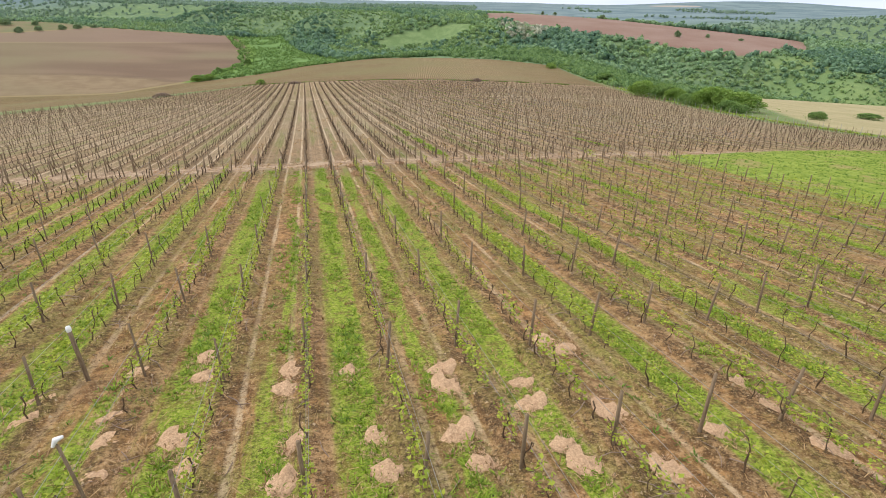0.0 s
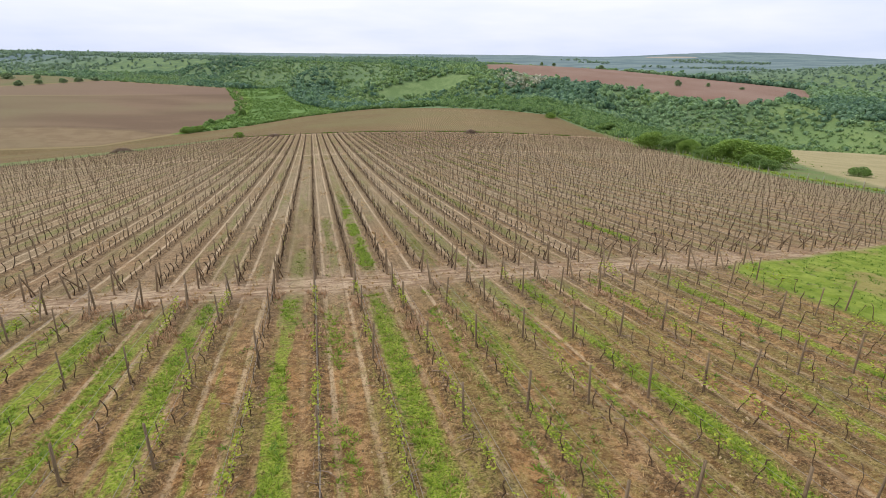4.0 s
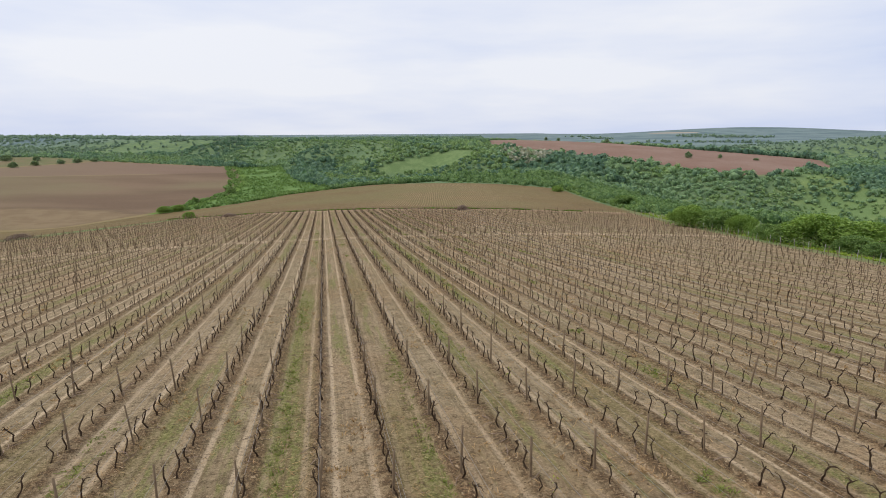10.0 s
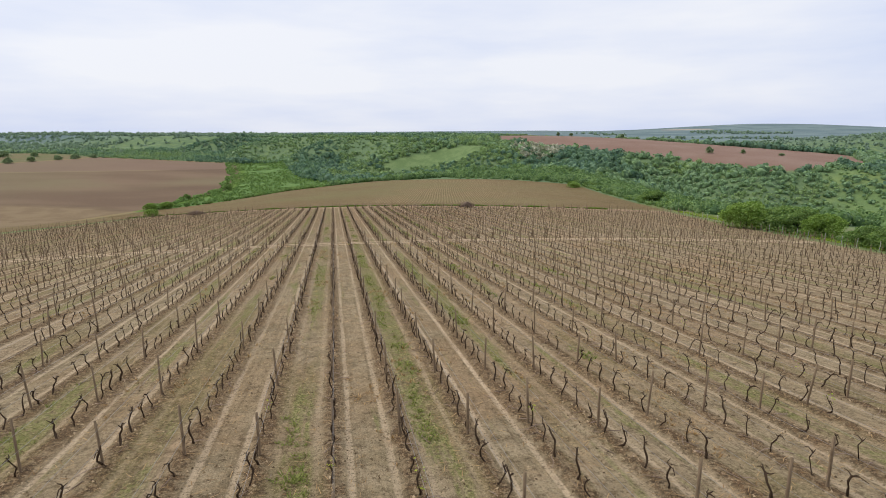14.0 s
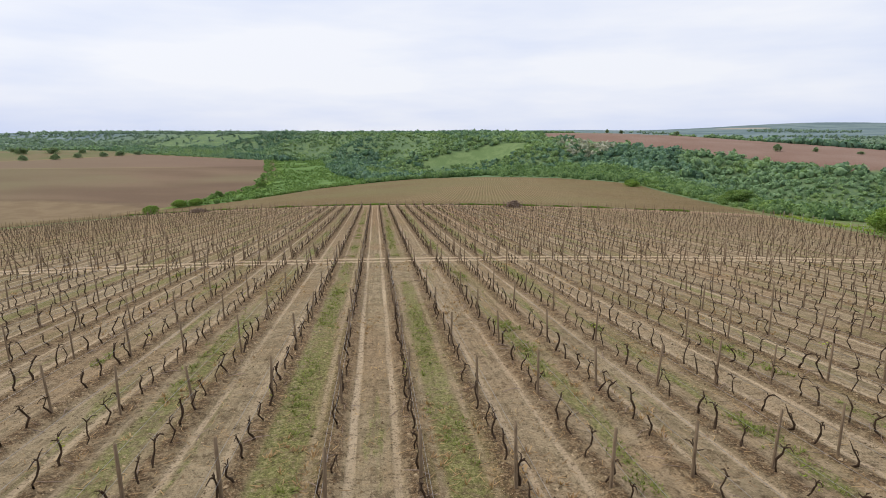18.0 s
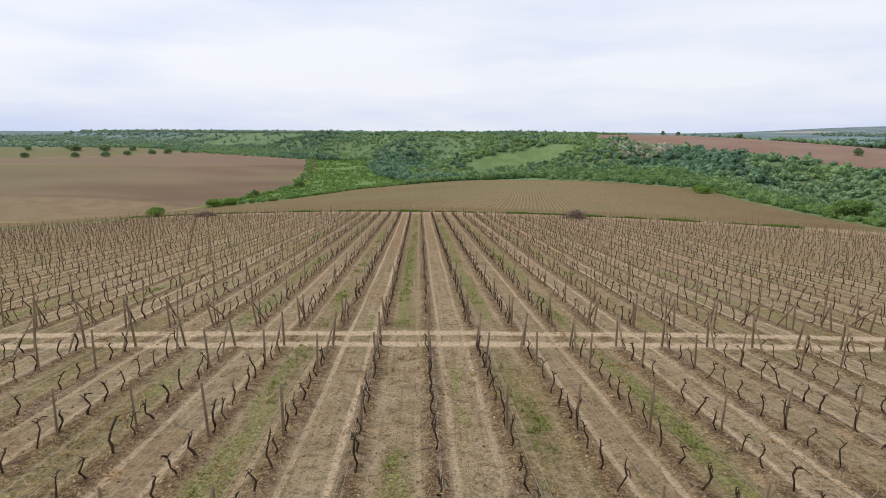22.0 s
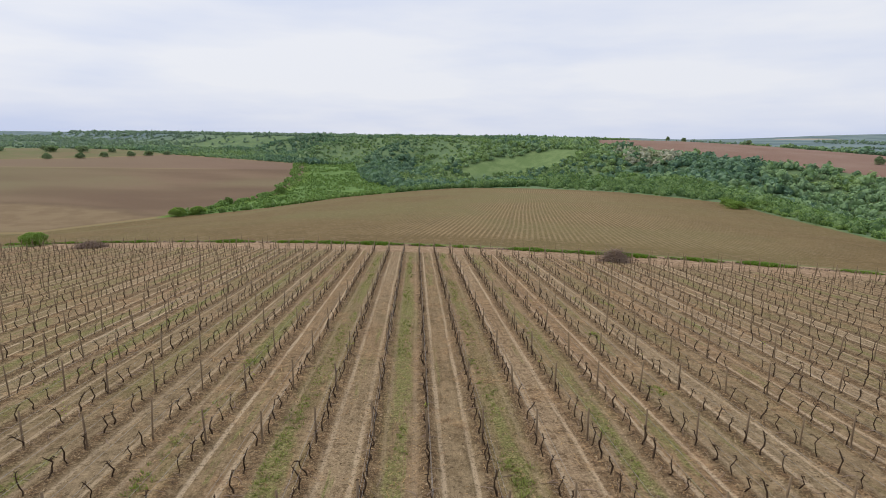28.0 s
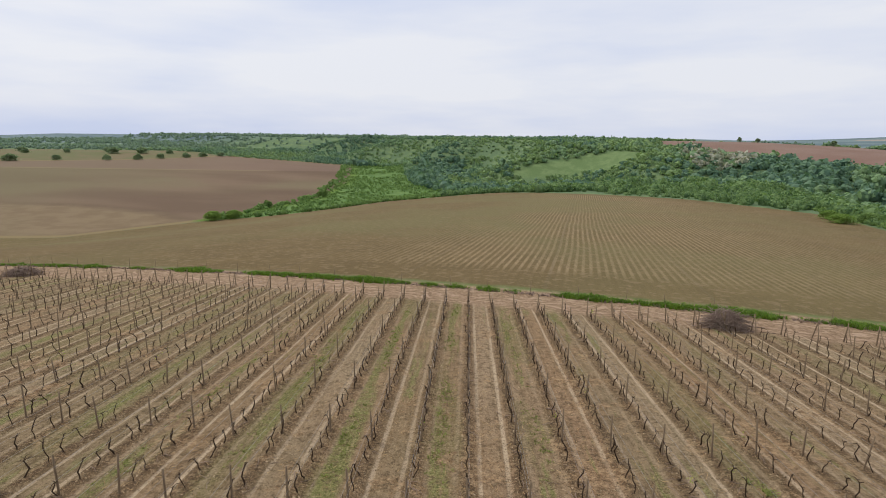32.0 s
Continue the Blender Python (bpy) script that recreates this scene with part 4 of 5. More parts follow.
def strip_weeds(strips, per_metre, least=-0.10):
    """Places along green strips, patchy as the growth is."""
    xs, ys = [], []
    for k, lo, hi, at, how in strips:
        n = int((hi - lo) * per_metre * how)
        xs.append((k + at + rng.normal(size=n) * 0.115) * ROW), ys.append(rng.uniform(lo, hi, n))
    x, y = np.concatenate(xs), np.concatenate(ys)
    keep = (patchy(x, y, 0.55) + 0.25 * patchy(x, y, 2.0, 5.0) > least) & (inside(LANDS["lawn"], x, y) < 0)
    return x[keep], y[keep]


wx, wy = strip_weeds([(k, 2, 50, at, how) for k, at, how in FIRST_STRIPS], 30)
weeds("weeds_between_first_rows", wx, wy, rng.uniform(0.45, 1.0, len(wx)), "bright green weeds growing between vine rows")
wx, wy = rng.uniform(-75, 10, 14000), rng.uniform(2, 50.5, 14000)
keep = (patchy(wx, wy, 0.9, 14.0) > 0.22) & (inside(LANDS["lawn"], wx, wy) < 0)
weeds("dark_weeds_in_first_block", wx[keep], wy[keep], rng.uniform(0.5, 1.1, keep.sum()), "low dark green weed clumps around vine feet", DEEP_WEED)
wx, wy = rng.uniform(-75, 40, 52000), rng.uniform(2, 165, 52000) ** 1.0
keep = (patchy(wx, wy, 0.35, 21.0) + 0.4 * np.exp(-((wy - 52.5) / 3.0) ** 2) > np.where(wy > 56, 0.26, 0.06)) & (inside(LANDS["lawn"], wx, wy) < 0) & (np.abs(wx - lane_x(wy)) < 38)
weeds("dry_grass_litter", wx[keep], wy[keep], np.column_stack([rng.uniform(0.5, 1.2, (keep.sum(), 1)).repeat(2, 1), rng.uniform(0.3, 1.6, keep.sum())]), "dry straw-coloured grass and litter among vines", DRY)
wx, wy = strip_weeds(SECOND_STRIPS + THIRD_STRIPS, 17)
weeds("weeds_between_later_rows", wx, wy, rng.uniform(0.4, 0.9, len(wx)), "sparse green weeds in dry vineyard soil", DULL_WEED)
cx, cy = (2 * rng.integers(-14, 9, 90) + 1.5) * ROW, rng.uniform(55, 248, 90)
near_path = np.abs(cx - lane_x(cy)) < 22
wx = np.repeat(cx[near_path], 16) + rng.normal(size=16 * near_path.sum()) * 0.22
wy = np.repeat(cy[near_path], 16) + rng.normal(size=16 * near_path.sum()) * 0.5
weeds("leafy_weed_clumps", wx, wy, rng.uniform(0.7, 1.3, len(wx)), "small lush clumps of green weeds between rows", DULL_WEED)
wx, wy = strip_weeds([(-15, 56, 82, 0.55, 1.0), (-5, 59, 68, 0.5, 1.0)], 42, -0.25)
weeds("grass_strip_in_one_lane", wx, wy, rng.uniform(0.6, 1.15, len(wx)), "bright green grass strip filling one lane")
cx, cy = np.round(rng.uniform(-22, -8, 22)) * ROW, rng.uniform(44, 51, 22)
wx, wy = np.repeat(cx, 24) + rng.normal(size=528) * 0.25, np.repeat(cy, 24) + rng.normal(size=528) * 0.45
weeds("tall_dry_grass", wx, wy, np.column_stack([np.full((528, 2), 0.9), rng.uniform(1.2, 3.6, 528)]), "tall dry straw-coloured grass round the end posts", STRAW)
wx = rng.uniform(-75, 75, 9000)
clump = patchy(wx, wx * 0, 0.16, 2.0) + 0.35 * patchy(wx, wx * 0, 0.6, 6.0) + 0.25 * ((wx > 26) & (wx < 48)) + 0.12 * ((wx > -22) & (wx < 2))
wy = 258.3 - 0.265 * wx + rng.normal(size=len(wx)) * (0.3 + 0.7 * np.clip(clump, 0, 1))
keep = clump + rng.normal(size=len(wx)) * 0.08 > -0.04
big = 1.3 + 1.9 * np.clip(clump[keep], 0, 0.8) * rng.uniform(0.7, 1.2, keep.sum())
weeds("weed_strip_at_row_ends", wx[keep], wy[keep], np.column_stack([big, big, big * 2.2]), "strip of lush green weeds beyond the row ends", DEEP_WEED)
wx = rng.uniform(-75, 75, 1500)
wy = 257.9 - 0.265 * wx + rng.normal(size=len(wx)) * 0.35
weeds("dry_grass_strip", wx, wy, np.column_stack([np.full(len(wx), 1.1)] * 2 + [rng.uniform(1.0, 3.0, len(wx))]), "brown dry grass line beside the sown field", BRUSH)
wy = rng.uniform(40, 236, 1500)
wx = np.maximum(60, 59 + 0.264 * (wy - 107)) + 3.5 + np.abs(rng.normal(size=len(wy))) * 2.4
weeds("weed_strip_along_vineyard_edge", wx, wy, rng.uniform(1.6, 3.6, len(wx)), "tall green weeds along the vineyard edge")
wx, wy = rng.uniform(-9, 36, 5000), rng.uniform(25, 60, 5000)
keep = inside(LANDS["lawn"], wx, wy) > 0.3
weeds("grass_in_vineyard_gap", wx[keep], wy[keep], rng.uniform(0.6, 1.2, keep.sum()), "green grass where vines are missing", DEEP_WEED)

# dry prunings, clods and straw on the soil
stick = tube([(-0.18, 0, 0.015), (0.02, 0.03, 0.03), (0.2, 0, 0.012)], [0.008, 0.008, 0.005], 3)
n = 14000
sx, sy = np.round(rng.uniform(-28, 16, n)) * ROW + rng.normal(size=n) * 0.30, rng.uniform(3, 246, n)
keep = np.abs(sx - lane_x(sy)) < 20
sx, sy = sx[keep], sy[keep]
v, f = scattered([stick], np.zeros(len(sx), int), np.column_stack([sx, sy, terrain(sx, sy) + berm(sx, sy)]), rng.uniform(0, 6.3, len(sx)), rng.uniform(0.7, 1.9, len(sx)))
tagged(new("vine_prunings", mesh_from("vine_prunings", v, f, BRUSH)), "dry brown vine prunings littering the soil", "prunings", kind="stuff")


def clod_shape(r):
    """A crumb of soil: a crooked pyramid pressed into the ground."""
    a = np.sort(r.uniform(0, 2 * math.pi, 3)) + np.array([0, 0.5, 1.0])
    v = np.column_stack([np.cos(a), np.sin(a), np.full(3, -0.25)]) * r.uniform(0.6, 1.2, (3, 1))
    return np.concatenate([v, [[r.normal() * 0.35, r.normal() * 0.35, r.uniform(0.45, 0.95)]]]), np.array([(0, 1, 3), (1, 2, 3), (2, 0, 3)])


def soil_scatter(n, reach, sigma):
    """Places in the corridor; sigma: bunched about the rows (in lanes), or None for anywhere."""
    y = rng.uniform(2, 249, n)
    x = lane_x(y) + rng.uniform(-reach, reach, n)
    if sigma:
        x = (np.round(x / ROW) + rng.normal(size=n) * sigma) * ROW
    return x, y


clods = [clod_shape(shape_rng) for _ in range(10)]
sx, sy = [np.concatenate(q) for q in zip(soil_scatter(60000, 17, 0.17), soil_scatter(50000, 15, None))]
keep = (strip_lushness(sx, sy) < 0.45) & (sy < vine_end(sx))
sx, sy = sx[keep], sy[keep]
v, f = scattered(clods, rng.integers(0, 10, len(sx)), np.column_stack([sx, sy, terrain(sx, sy) + berm(sx, sy)]), rng.uniform(0, 6.3, len(sx)), 0.022 + 0.062 * rng.random(len(sx)) ** 2.2)
tagged(new("soil_clods", mesh_from("soil_clods", v, f, CLOD)), "brown crumbs and clods of tilled soil", "clods", kind="stuff")
blade = (np.array([(-0.09, -0.008, 0.012), (0.09, -0.006, 0.02), (0.09, 0.006, 0.02), (-0.09, 0.008, 0.012)]), np.array([(0, 1, 2, 3)]))
sx, sy = soil_scatter(50000, 15, None)
keep = (patchy(sx, sy, 0.5, 17.0) > -0.12) & (sy < vine_end(sx))
sx, sy = sx[keep], sy[keep]
v, f = scattered([blade], np.zeros(len(sx), int), np.column_stack([sx, sy, terrain(sx, sy) + berm(sx, sy) + 0.004]), rng.uniform(0, 6.3, len(sx)), rng.uniform(0.5, 1.6, len(sx)))
tagged(new("straw_on_soil", mesh_from("straw_on_soil", v, f, DRY)), "pale bits of straw strewn over tilled soil", "straw", kind="stuff")

# ---- straw heaps in the first block ----


def heap_shape(r):
    rings, sides, v = 7, 22, []
    for i in range(rings):
        t = i / (rings - 1)
        for j in range(sides):
            a = 2 * math.pi * j / sides
            w = (1 - t) * (0.40 + 0.09 * math.sin(2 * a + r[0]) + 0.05 * math.sin(5 * a + r[1])) + 0.015
            x, y = w * math.cos(a) * 1.05, w * math.sin(a) * 1.25
            lump = 0.17 * noise.noise((x * 6 + r[2] * 9, y * 6, r[0])) + 0.09 * noise.noise((x * 19, y * 19, r[1]))
            v.append((x + lump * (1 - t), y + lump * (1 - t), 0.15 * math.sin(t * 1.5) + lump * (i > 0) - 0.04 * (i == 0)))
    f = [(i * sides + j, i * sides + (j + 1) % sides, (i + 1) * sides + (j + 1) % sides, (i + 1) * sides + j) for i in range(rings - 1) for j in range(sides)]
    return np.array(v) * (1.15, 1.15, 0.5), np.array(f)


heap_mesh = [mesh_from("soil_mound", *heap_shape(leaf_rng.uniform(0, 6, 3)), STRAW, True) for _ in range(5)]
HEAPS = [(-45.1, 13.5), (-46.8, 13.0), (-46.7, 13.9), (-44.7, 10.4), (-44.6, 9.2), (-46.5, 10.6), (-46.7, 9.4), (-42.5, 13.0), (-42.6, 12.1),
         (-42.8, 10.1), (-42.6, 9.0), (-49.2, 11.4), (-48.7, 10.3), (-49.2, 15.3), (-49.1, 14.2), (-50.7, 11.6), (-50.6, 10.5), (-50.9, 12.8),
         (-52.9, 13.0), (-53.0, 14.0), (-39.0, 13.9), (-38.6, 13.2), (-40.6, 9.1), (-40.5, 8.4), (-38.9, 10.0), (-38.8, 7.8), (-36.9, 8.7),
         (-34.9, 10.4), (-34.9, 9.2), (-34.9, 7.5), (-50.8, 14.9), (-40.6, 11.8), (-40.7, 10.8)]
litter = []
for x, y in HEAPS:
    ob = part("soil_mound", heap_mesh[int(rng.integers(5))], m=pose(x, y, ground_z(x, y) + 0.01, 5, 0, rng.uniform(-25, 25)) @ Matrix.Diagonal((*([rng.uniform(0.5, 0.8)] * 3), 1)))
    litter.append((x, y))
    tagged(ob, "low mound of pale straw and sandy soil", "heap", "straw heaps in the first block")

spots = np.repeat(np.array(litter), 60, 0) + rng.normal(size=(60 * len(litter), 2)) * (0.26, 0.40)
weeds("straw_litter_on_mounds", spots[:, 0], spots[:, 1], np.column_stack([rng.uniform(0.2, 0.5, (len(spots), 1)).repeat(2, 1), rng.uniform(0.3, 0.9, len(spots))]), "pale straw strewn round the mounds", STRAW)

# ---- slanting pole with a white head, and a white-capped post ----
WHITE = Nodes("white_plastic")
WHITE = WHITE.done(WHITE.mix(WHITE.noise(WHITE.place(), 14.0), (0.68, 0.68, 0.66), (0.82, 0.82, 0.80)), 0.5, 0.4)
px, py = -50.05, 9.3
pole = tagged(new("marker_pole"), "slanting grey pole with a white head", "pole")
pole.matrix_basis = pose(px, py, ground_z(px, py))
part("pole", mesh_from("pole", *tube([(0, 0, -0.1), (-0.08, 0.05, 0.9), (-0.2, 0.12, 1.9)], [0.035, 0.03, 0.028], 8), POST_WOOD, True), pole)
part("head", mesh_from("head", *tube([(-0.26, 0.1, 1.88), (-0.2, 0.13, 2.0), (-0.08, 0.14, 2.04)], [0.03, 0.055, 0.03], 8), WHITE, True), pole, "white plastic head")
cap = tagged(new("capped_post"), "thick wooden trellis post with a white cap", "post")
cap.matrix_basis = pose(-52.1, 14.9, ground_z(-52.1, 14.9), 2, -1, 0)
part("post", mesh_from("post", *post_shape(1.7, 0.06, 0.055, 8), POST_WOOD, True), cap)
part("cap", mesh_from("cap", *tube([(0, 0, 1.68), (0, 0, 1.74), (0, 0, 1.82)], [0.065, 0.07, 0.06], 8), WHITE, True), cap, "white plastic cap")

# ---- brush piles and stakes at the row ends ----


def pile_mesh(r, sticks, w, h):
    out = []
    for _ in range(sticks):
        a, q = r.uniform(0, 2 * math.pi), r.random() ** 0.6
        top = h * (1 - q * q) * r.uniform(0.55, 1.0)
        c = np.array([math.cos(a) * q * w, math.sin(a) * q * w * 0.62, top])
        d = r.normal(size=3) * (0.75, 0.6, 0.22)
        bend = r.normal(size=3) * 0.12
        path = np.array([c - d, c + bend, c + d])
        path[:, 2] = np.maximum(path[:, 2], 0.03)
        out.append(tube(path, [0.022, 0.026, 0.012], 3))
    return mesh_from("brush_pile", *joined(*out), BRUSH)


for x, y, w, h, turn in ((31.2, 243.4, 1.75, 1.75, -15), (-50.5, 264.0, 2.6, 1.1, -12), (-99.0, 226.5, 3.6, 1.6, 40)):
    ob = part("brush_pile", pile_mesh(leaf_rng, 420, w, h), m=pose(x, y, ground_z(x, y) - 0.03, 0, 0, turn))
    tagged(ob, "tangled heap of dry brown cut vine wood", "brush pile")

stake = mesh_from("stake", *post_shape(1.35, 0.03, 0.024, 6), POST_WOOD, True)
for i, x in enumerate(np.arange(-72, 72, 4.6)):
    x += rng.uniform(-0.8, 0.8)
    y = 258.6 - 0.265 * x
    tagged(part("fence_stake", stake, m=pose(x, y, ground_z(x, y), rng.normal() * 3, rng.normal() * 3, 0)), "thin dark wooden stake in a weedy strip", "stake", "stakes beyond the row ends")
PALE = wood_material("pale_stake_wood", (0.26, 0.25, 0.22), (0.48, 0.46, 0.42))
pale_stake = mesh_from("stake", *post_shape(1.6, 0.05, 0.04, 6), PALE, True)
for y in np.arange(56, 236, 4.0):
    x = max(60, 59 + 0.264 * (y - 107)) + 1.6 + rng.uniform(-0.4, 0.4)
    tagged(part("edge_stake", pale_stake, m=pose(x, y, ground_z(x, y), rng.normal() * 2.5, rng.normal() * 2.5, 0)), "pale weathered stake along the vineyard edge", "stake", "stakes along the vineyard edge")

# ---- trees ----


def tree_parts(r, h, w, leaves, size):
    """A trunk with limbs and a crown of many loose leaves on uneven lobes."""
    fork = h * r.uniform(0.16, 0.26)
    wood = [tube([(0, 0, -0.3), (r.normal() * 0.05, r.normal() * 0.05, fork * 0.6), (0, 0, fork)], [h * 0.032, h * 0.026, h * 0.022], 7)]
    lobes = []
    for i in range(13):
        a, q = i * 2.4 + r.uniform(-0.4, 0.4), math.sqrt((i + 0.6) / 13)
        c = np.array([math.cos(a) * q * w * 0.62, math.sin(a) * q * w * 0.62, h * (0.80 - 0.42 * q * q + r.uniform(-0.10, 0.08))])
        lobes.append((c, w * r.uniform(0.24, 0.42)))
        if i % 2 == 0:
            wood.append(tube([(0, 0, fork * 0.9), c * (0.45, 0.45, 0.55), c], [h * 0.014, h * 0.009, h * 0.003], 5))
    cs = []
    for c, s in lobes:
        n = int(leaves * s * s / sum(q * q for _, q in lobes))
        d = r.normal(size=(n, 3))
        d /= np.linalg.norm(d, axis=1)[:, None]
        d[:, 2] *= 0.85
        cs.append(c + d * s * r.uniform(0.45, 1.08, (n, 1)) ** 0.6)
    skirt = r.normal(size=(leaves // 6, 3)) * (w * 0.42, w * 0.42, h * 0.10) + (0, 0, h * 0.2)
    cs = np.concatenate(cs + [skirt])
    cs[:, 2] = np.maximum(cs[:, 2], 0.1)
    return joined(*wood), quads(cs, size, r)


def tree_base(r, h, w, leaves, size, material):
    base = new("tree")
    wood, crown = tree_parts(r, h, w, leaves, size)
    part("trunk", mesh_from("trunk", *wood, TREE_BARK, True), base)
    part("crown", mesh_from("crown", *crown, material), base)
    return base


tree_rng = np.random.default_rng(21)
# Lightened copy of the tree leaf: far trees carry light and haze in colour.
LIT_FAR_TREE = leaf_material("lit_far_tree_leaf", (0.15, 0.22, 0.13), (0.28, 0.37, 0.20), scale=0.3)
kinds = {"far": [tree_base(tree_rng, 7.0, 4.6, 1500, 0.5, LIT_FAR_TREE) for _ in range(3)], "dark": [tree_base(tree_rng, 7.0, 4.6, 9000, 0.19, CROWN) for _ in range(3)], "bright": [tree_base(tree_rng, 6.5, 5.0, 9000, 0.19, BRIGHT) for _ in range(3)]}
started = set()
# x, y, height, spread, kind
TREES = [(81, 188, 7, 7, "bright"), (85.5, 184, 6.5, 6, "dark"), (84, 178, 7, 7, "dark"), (83, 171, 5.5, 6, "bright"), (78.5, 158, 5.5, 5.5, "dark"), (77, 153, 5, 5, "dark"),
         (79, 146, 8, 8, "bright"), (83, 141, 7.5, 8, "bright"), (77, 137, 5, 6, "dark"), (75, 131, 4, 5, "dark"), (81, 163, 4, 4.5, "dark"),
         (112, 270, 7.5, 6, "dark"), (133, 386, 5, 5, "bright"), (140, 376, 5, 5, "dark"), (128, 372, 3.5, 4, "bright"),
         (97, 125, 3.6, 4.5, "dark"), (140, 143, 3.0, 4.5, "dark"), (-66, 273, 4.2, 4.0, "bright"), (-130, 477, 8.5, 8, "bright"), (-122, 484, 5.5, 5, "bright"),
         (-120, 530, 7, 5, "dark"), (-100, 588, 8, 6, "dark"), (423, 638, 12, 9, "dark"), (343, 886, 9, 6, "dark"), (362, 880, 9, 6, "dark"),
         (470, 640, 9, 8, "dark"), (505, 620, 6, 9, "dark"), (428, 842, 9, 8, "dark"),
         (-482, 747, 10, 20, "bright"), (-452, 775, 11, 18, "dark"), (-411, 800, 11, 18, "bright"), (-388, 822, 12, 20, "dark"), (-377, 851, 11, 20, "bright"),
         (-360, 880, 11, 20, "dark"), (-348, 900, 11, 22, "dark"), (-335, 925, 9, 22, "dark"), (-469, 896, 11, 20, "bright"), (-440, 915, 11, 20, "bright"), (-520, 880, 11, 18, "dark"),
         (-560, 860, 12, 18, "bright"), (-600, 900, 12, 20, "bright"), (-545, 790, 11, 18, "bright"), (-640, 850, 14, 18, "dark"), (-410, 930, 11, 18, "bright"), (-500, 930, 11, 18, "bright"),
         (-580, 760, 10, 18, "bright"), (-690, 900, 14, 18, "dark"), (-740, 980, 16, 20, "dark")]
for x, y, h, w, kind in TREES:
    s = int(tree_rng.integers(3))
    # Trees past 300 m to either side take the lightened leaf copy.
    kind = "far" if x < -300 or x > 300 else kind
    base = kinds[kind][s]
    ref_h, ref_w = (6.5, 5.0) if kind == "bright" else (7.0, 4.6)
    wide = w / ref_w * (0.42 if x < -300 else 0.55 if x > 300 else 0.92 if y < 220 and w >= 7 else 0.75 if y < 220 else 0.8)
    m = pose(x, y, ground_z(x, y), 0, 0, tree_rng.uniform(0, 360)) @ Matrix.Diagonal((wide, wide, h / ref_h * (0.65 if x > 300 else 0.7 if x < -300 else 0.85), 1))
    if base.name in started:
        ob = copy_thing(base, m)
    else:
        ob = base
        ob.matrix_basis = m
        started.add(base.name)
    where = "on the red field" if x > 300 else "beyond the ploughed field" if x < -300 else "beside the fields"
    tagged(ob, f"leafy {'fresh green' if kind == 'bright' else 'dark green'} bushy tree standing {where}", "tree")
for group in kinds.values():
    for base in group:
        if base.name not in started:
            for o in (*base.children, base):
                bpy.data.objects.remove(o)

# ---- woods ----


def crown_shape(r, lobes, leaves, size, sides=5):
    """A crown of leaf clumps over several uneven lobes, round a dense heart."""
    centres = [np.array([0, 0, 0.32])]
    for i in range(lobes):
        a = i * 2.4 + r.uniform(-0.5, 0.5)
        centres.append(np.array([math.cos(a) * r.uniform(0.35, 0.62), math.sin(a) * r.uniform(0.35, 0.62), r.uniform(-0.1, 0.5)]))
    pts, ways = [], []
    for c in centres:
        d = r.normal(size=(leaves // len(centres) + 1, 3))
        d[:, 2] = np.abs(d[:, 2]) - 0.25
        d /= np.linalg.norm(d, axis=1)[:, None]
        pts.append(c + d * r.uniform(0.38, 0.56, (len(d), 1))), ways.append(d)
    p, d = np.concatenate(pts), np.concatenate(ways)
    d = d + r.normal(size=d.shape) * 0.45
    d /= np.linalg.norm(d, axis=1)[:, None]
    a = np.cross(d, r.normal(size=d.shape))
    a /= np.linalg.norm(a, axis=1)[:, None]
    b, s = np.cross(d, a), size * r.uniform(0.6, 1.3, (len(d), 1))
    v = np.stack([p - a * s, p - b * s * 0.8, p + a * s, p + b * s * 0.8], 1).reshape(-1, 3)
    t = np.array([-0.8, 0.3, 1.15])
    heart = tube(np.stack([np.zeros(3), np.zeros(3), 0.15 + 0.55 * np.sin(t)], 1), 0.72 * np.cos(t), sides)
    return joined(heart, (v, np.arange(4 * len(p)).reshape(-1, 4)))


crowns = [crown_shape(tree_rng, 5, 24, 0.30) for _ in range(14)]
shrubs = [crown_shape(tree_rng, 3, 12, 0.36, 4) for _ in range(10)]
leafy = [crown_shape(tree_rng, 5, 90, 0.15) for _ in range(6)]
far_crowns = [crown_shape(tree_rng, 2, 3, 0.55, 4) for _ in range(12)]


def wooded(n, lo, hi, base, growth, az0, az1):
    """Places and sizes of crowns, fitted to the camera's sector and growing with distance."""
    r = np.linspace(lo, hi, 400)
    w = r / (base + growth * r) ** 2
    c = np.cumsum(w)
    d = np.interp(tree_rng.random(n) * c[-1], c, r)
    a = np.radians(tree_rng.uniform(az0, az1, n))
    x, y = d * np.sin(a), 120 + d * np.cos(a)
    free = (x > 92) | (y > 560)
    for land, gap in (("vineyard", 7), ("sown", 2.0), ("ploughed", 2.0), ("red", 1.0), ("meadow", -5), ("pasture", 0), ("tan", 3), ("scrub", -6)):
        free &= inside(LANDS[land], x, y) < -gap
    return x[free], y[free], (base + growth * d)[free]


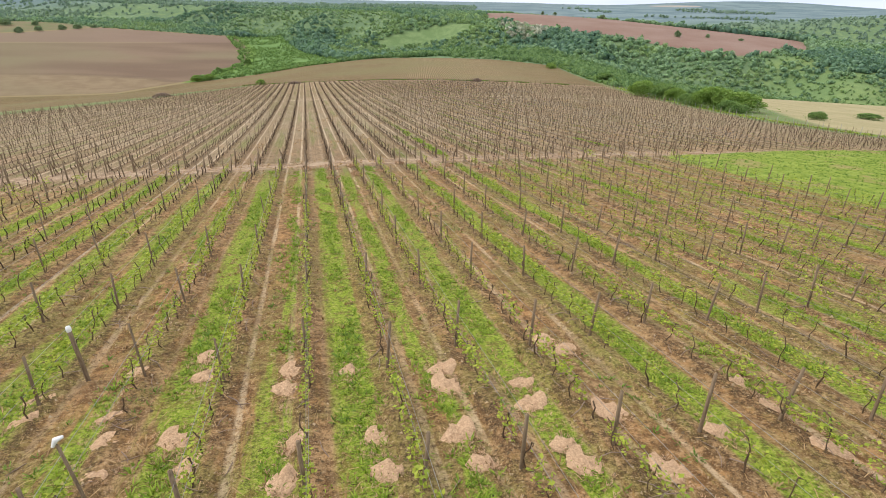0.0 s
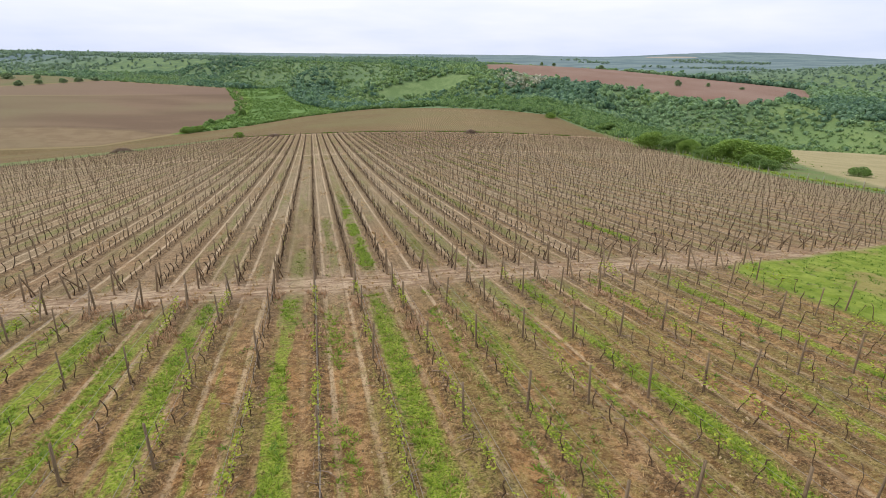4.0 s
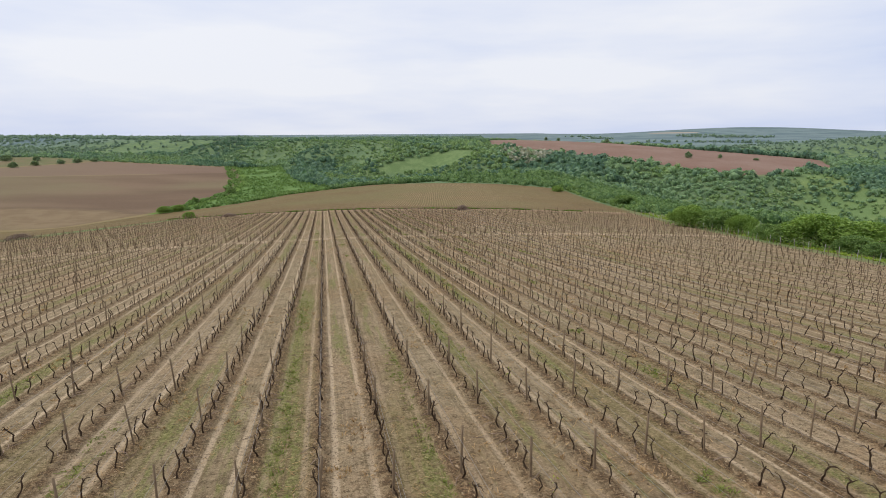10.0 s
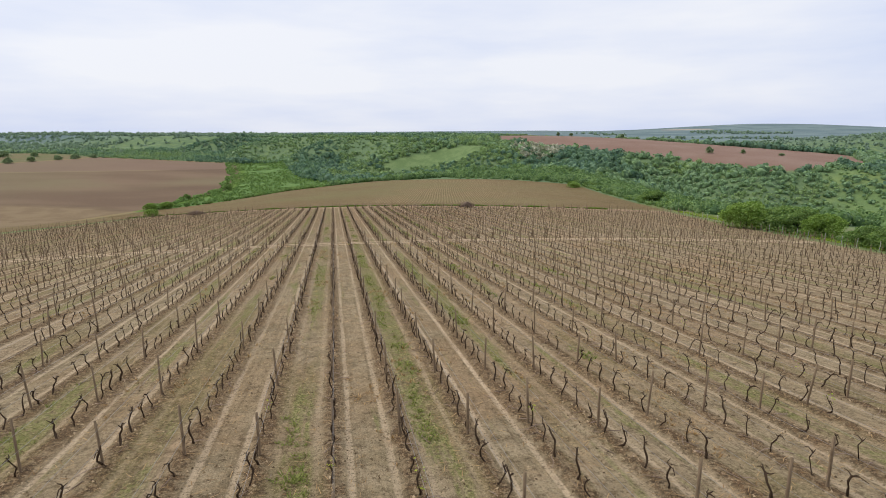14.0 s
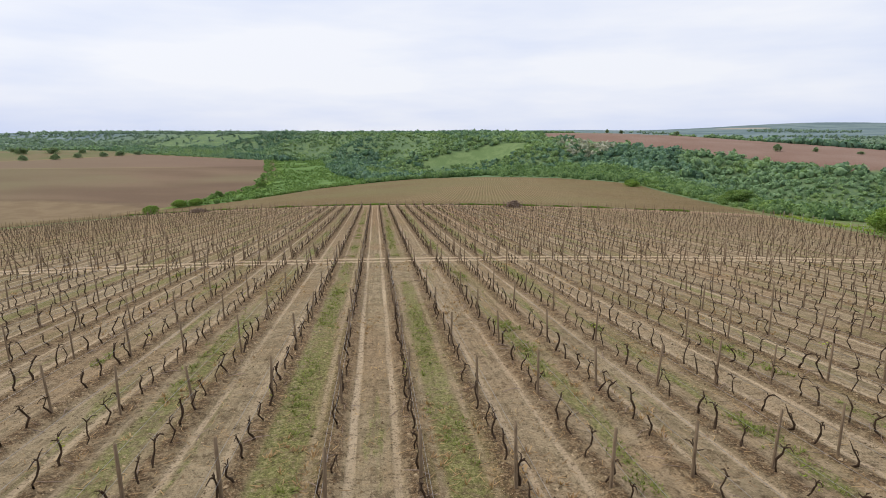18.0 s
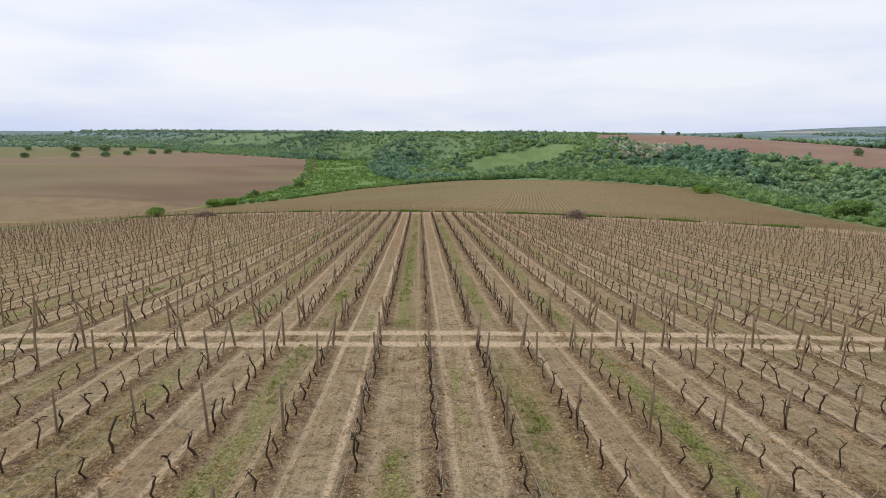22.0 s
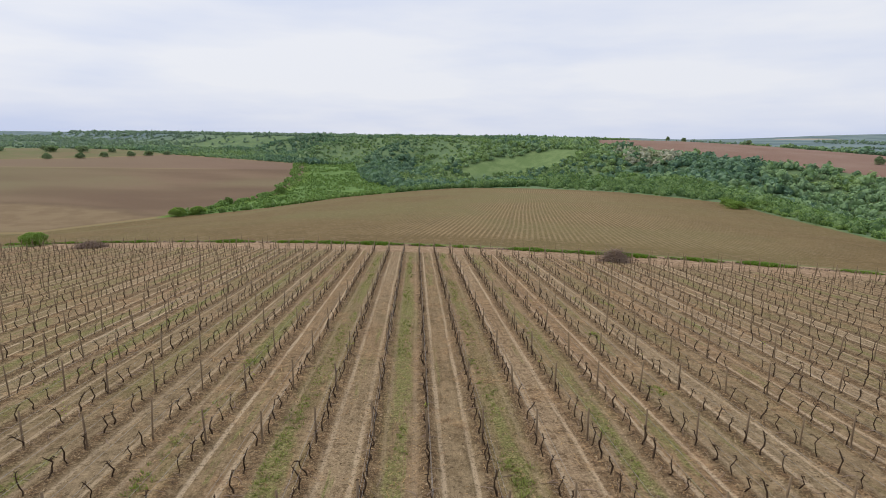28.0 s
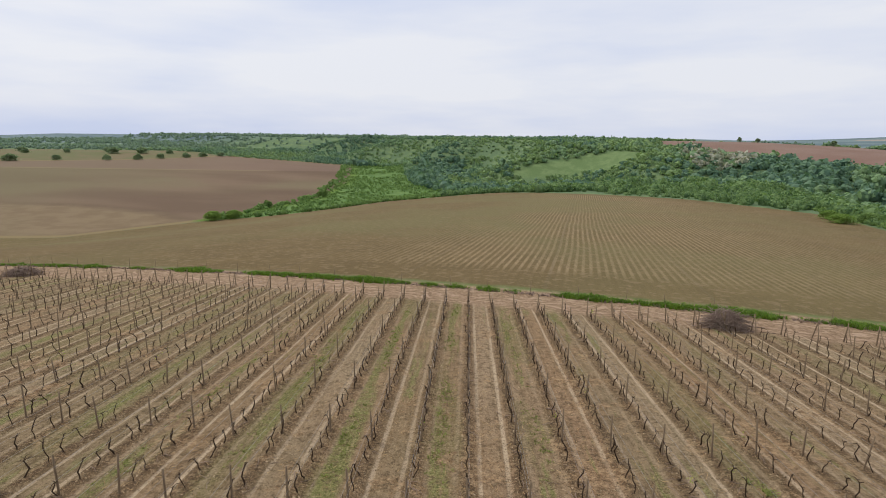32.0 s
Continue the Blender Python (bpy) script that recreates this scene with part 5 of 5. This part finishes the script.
def woods(name, x, y, size, shapes, material, label):
    """The crowns nearer than 430 m take the leafiest shapes."""
    shapes = list(shapes) + list(leafy)
    close = np.hypot(x - 10, y - 180) < 430
    tall = size * tree_rng.uniform(0.8, 1.25, len(x))
    pick = np.where(close, len(shapes) - 1 - tree_rng.integers(0, len(leafy), len(x)), tree_rng.integers(0, len(shapes) - len(leafy), len(x)))
    v, f = scattered(shapes, pick, np.column_stack([x, y, terrain(x, y) + tall * 0.3]), tree_rng.uniform(0, 6.3, len(x)), np.column_stack([size * 1.15, size * 1.15, tall * 1.15]) * (0.7 + 0.55 * tree_rng.random((len(x), 1)) ** 2))
    tagged(new(name, mesh_from(name, v, f, material)), label, "woods", kind="stuff")


# The darker trees, with the same bluish haze mixed into their colour.
HAZED_FOREST_DARK = leaf_material("hazed_dark_crown", (0.082, 0.165, 0.118), (0.19, 0.31, 0.185), scale=0.05)
FRESH = leaf_material("fresh_forest_crown", (0.15, 0.245, 0.105), (0.29, 0.41, 0.17), scale=0.04)
# Haze painted into the leaf colour: pale and bluish for the far slopes.
HAZED_FAR_FOREST = leaf_material("hazed_far_crown", (0.155, 0.235, 0.185), (0.245, 0.34, 0.245), scale=0.006)
x, y, size = wooded(33000, 150, 1050, 1.9, 0.0021, -32, 66)
mark = patchy(x, y * 2.85, 0.009, 3.0) + 0.35 * patchy(x, y * 2.85, 0.03, 13.0)
grassy = inside(LANDS["grassy"], x, y) > 0
keep = mark + tree_rng.normal(size=len(x)) * 0.12 < np.where(grassy, 0.12, 0.40)
x, y, size, mark = x[keep], y[keep], size[keep], mark[keep]
size = size * tree_rng.uniform(0.6, 1.25, len(x)) * np.where(mark < -0.12, 1.6, 1.25) * np.where(y > 870, 0.5, 1.0) * np.where(y < 520, 0.7, 1.0)
# Within 430 m the crowns keep a leaf colour free of painted haze.
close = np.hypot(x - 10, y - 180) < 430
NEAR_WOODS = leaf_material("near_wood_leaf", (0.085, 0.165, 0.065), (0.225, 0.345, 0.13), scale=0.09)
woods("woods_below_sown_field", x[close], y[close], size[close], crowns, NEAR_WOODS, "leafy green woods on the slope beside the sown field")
x, y, size, mark = x[~close], y[~close], size[~close], mark[~close]
bloom = (np.hypot(x - 246, (y - 728) * 0.8) < 34) & (tree_rng.random(len(x)) < 0.6)
fresh = ~bloom & ((inside(LANDS["meadow"], x, y) > -40) | (mark > 0.14)) & (tree_rng.random(len(x)) < 0.65)
belt = (np.abs(y - 700 + 0.35 * (x - 140)) < 45) & (x > 30) & (x < 240)
darker = ~bloom & ~fresh & ((mark < -0.14) | belt | (inside(LANDS["scrub"], x, y) > -70) & (x > -60))
middling = ~bloom & ~fresh & ~darker
woods("fresh_valley_trees", x[fresh], y[fresh], size[fresh] * 0.9, crowns, FRESH, "yellow-green young trees on the valley sides")
woods("valley_woods", x[middling], y[middling], size[middling], crowns, HAZED_FOREST, "dense green spring woods covering the valley sides")
woods("dark_valley_woods", x[darker], y[darker], size[darker], crowns, HAZED_FOREST_DARK, "dark green woods in the valley bottom")
woods("blossoming_trees", x[bloom], y[bloom], size[bloom], crowns, BLOSSOM, "pale blossoming trees at the wood's upper edge")
x, y, size = wooded(26000, 150, 1000, 0.8, 0.0014, -32, 66)
mark = patchy(x, y * 2.85, 0.009, 3.0) + 0.35 * patchy(x, y * 2.85, 0.03, 13.0)
keep = (mark + tree_rng.normal(size=len(x)) * 0.1 > np.where(inside(LANDS["grassy"], x, y) > 0, 0.0, 0.22)) & (tree_rng.random(len(x)) < 0.75)
woods("fresh_valley_scrub", x[keep], y[keep], size[keep], shrubs, FRESH, "low yellow-green scrub on grassy valley sides")
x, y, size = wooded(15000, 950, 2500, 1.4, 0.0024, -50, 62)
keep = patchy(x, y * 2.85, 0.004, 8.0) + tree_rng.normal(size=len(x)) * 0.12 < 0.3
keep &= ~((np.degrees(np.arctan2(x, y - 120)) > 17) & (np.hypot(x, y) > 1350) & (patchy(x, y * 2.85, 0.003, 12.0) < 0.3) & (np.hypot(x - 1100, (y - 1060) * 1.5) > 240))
woods("far_woods", x[keep], y[keep], size[keep] * 0.8, far_crowns, HAZED_FAR_FOREST, "green woods on the far slopes, haze put into their colour")
# scrub
SCRUB = leaf_material("scrub_leaf", (0.115, 0.215, 0.06), (0.25, 0.38, 0.115), scale=0.12)
n = 7000
sx, sy = tree_rng.uniform(-150, 25, n), tree_rng.uniform(478, 880, n)
d = inside(LANDS["scrub"], sx, sy)
keep = (d > -1) & ((d < 9) | (patchy(sx, sy * 2.85, 0.03, 4.0) > -0.3))
size = tree_rng.uniform(0.5, 1.4, n) + np.clip(6 - d, 0, 6) * 0.16
woods("scrub_on_valley_side", sx[keep], sy[keep], size[keep], shrubs, SCRUB, "fresh green scrub dotted over a grassy slope")
n = 260
sy = tree_rng.uniform(240, 470, n)
sx = 97 + 0.28 * (sy - 240) + np.abs(tree_rng.normal(size=n)) * 5 + 1.5
woods("hedge_along_sown_field", sx, sy, tree_rng.uniform(0.6, 1.6, n), leafy, CROWN, "low green hedge along the sown field")
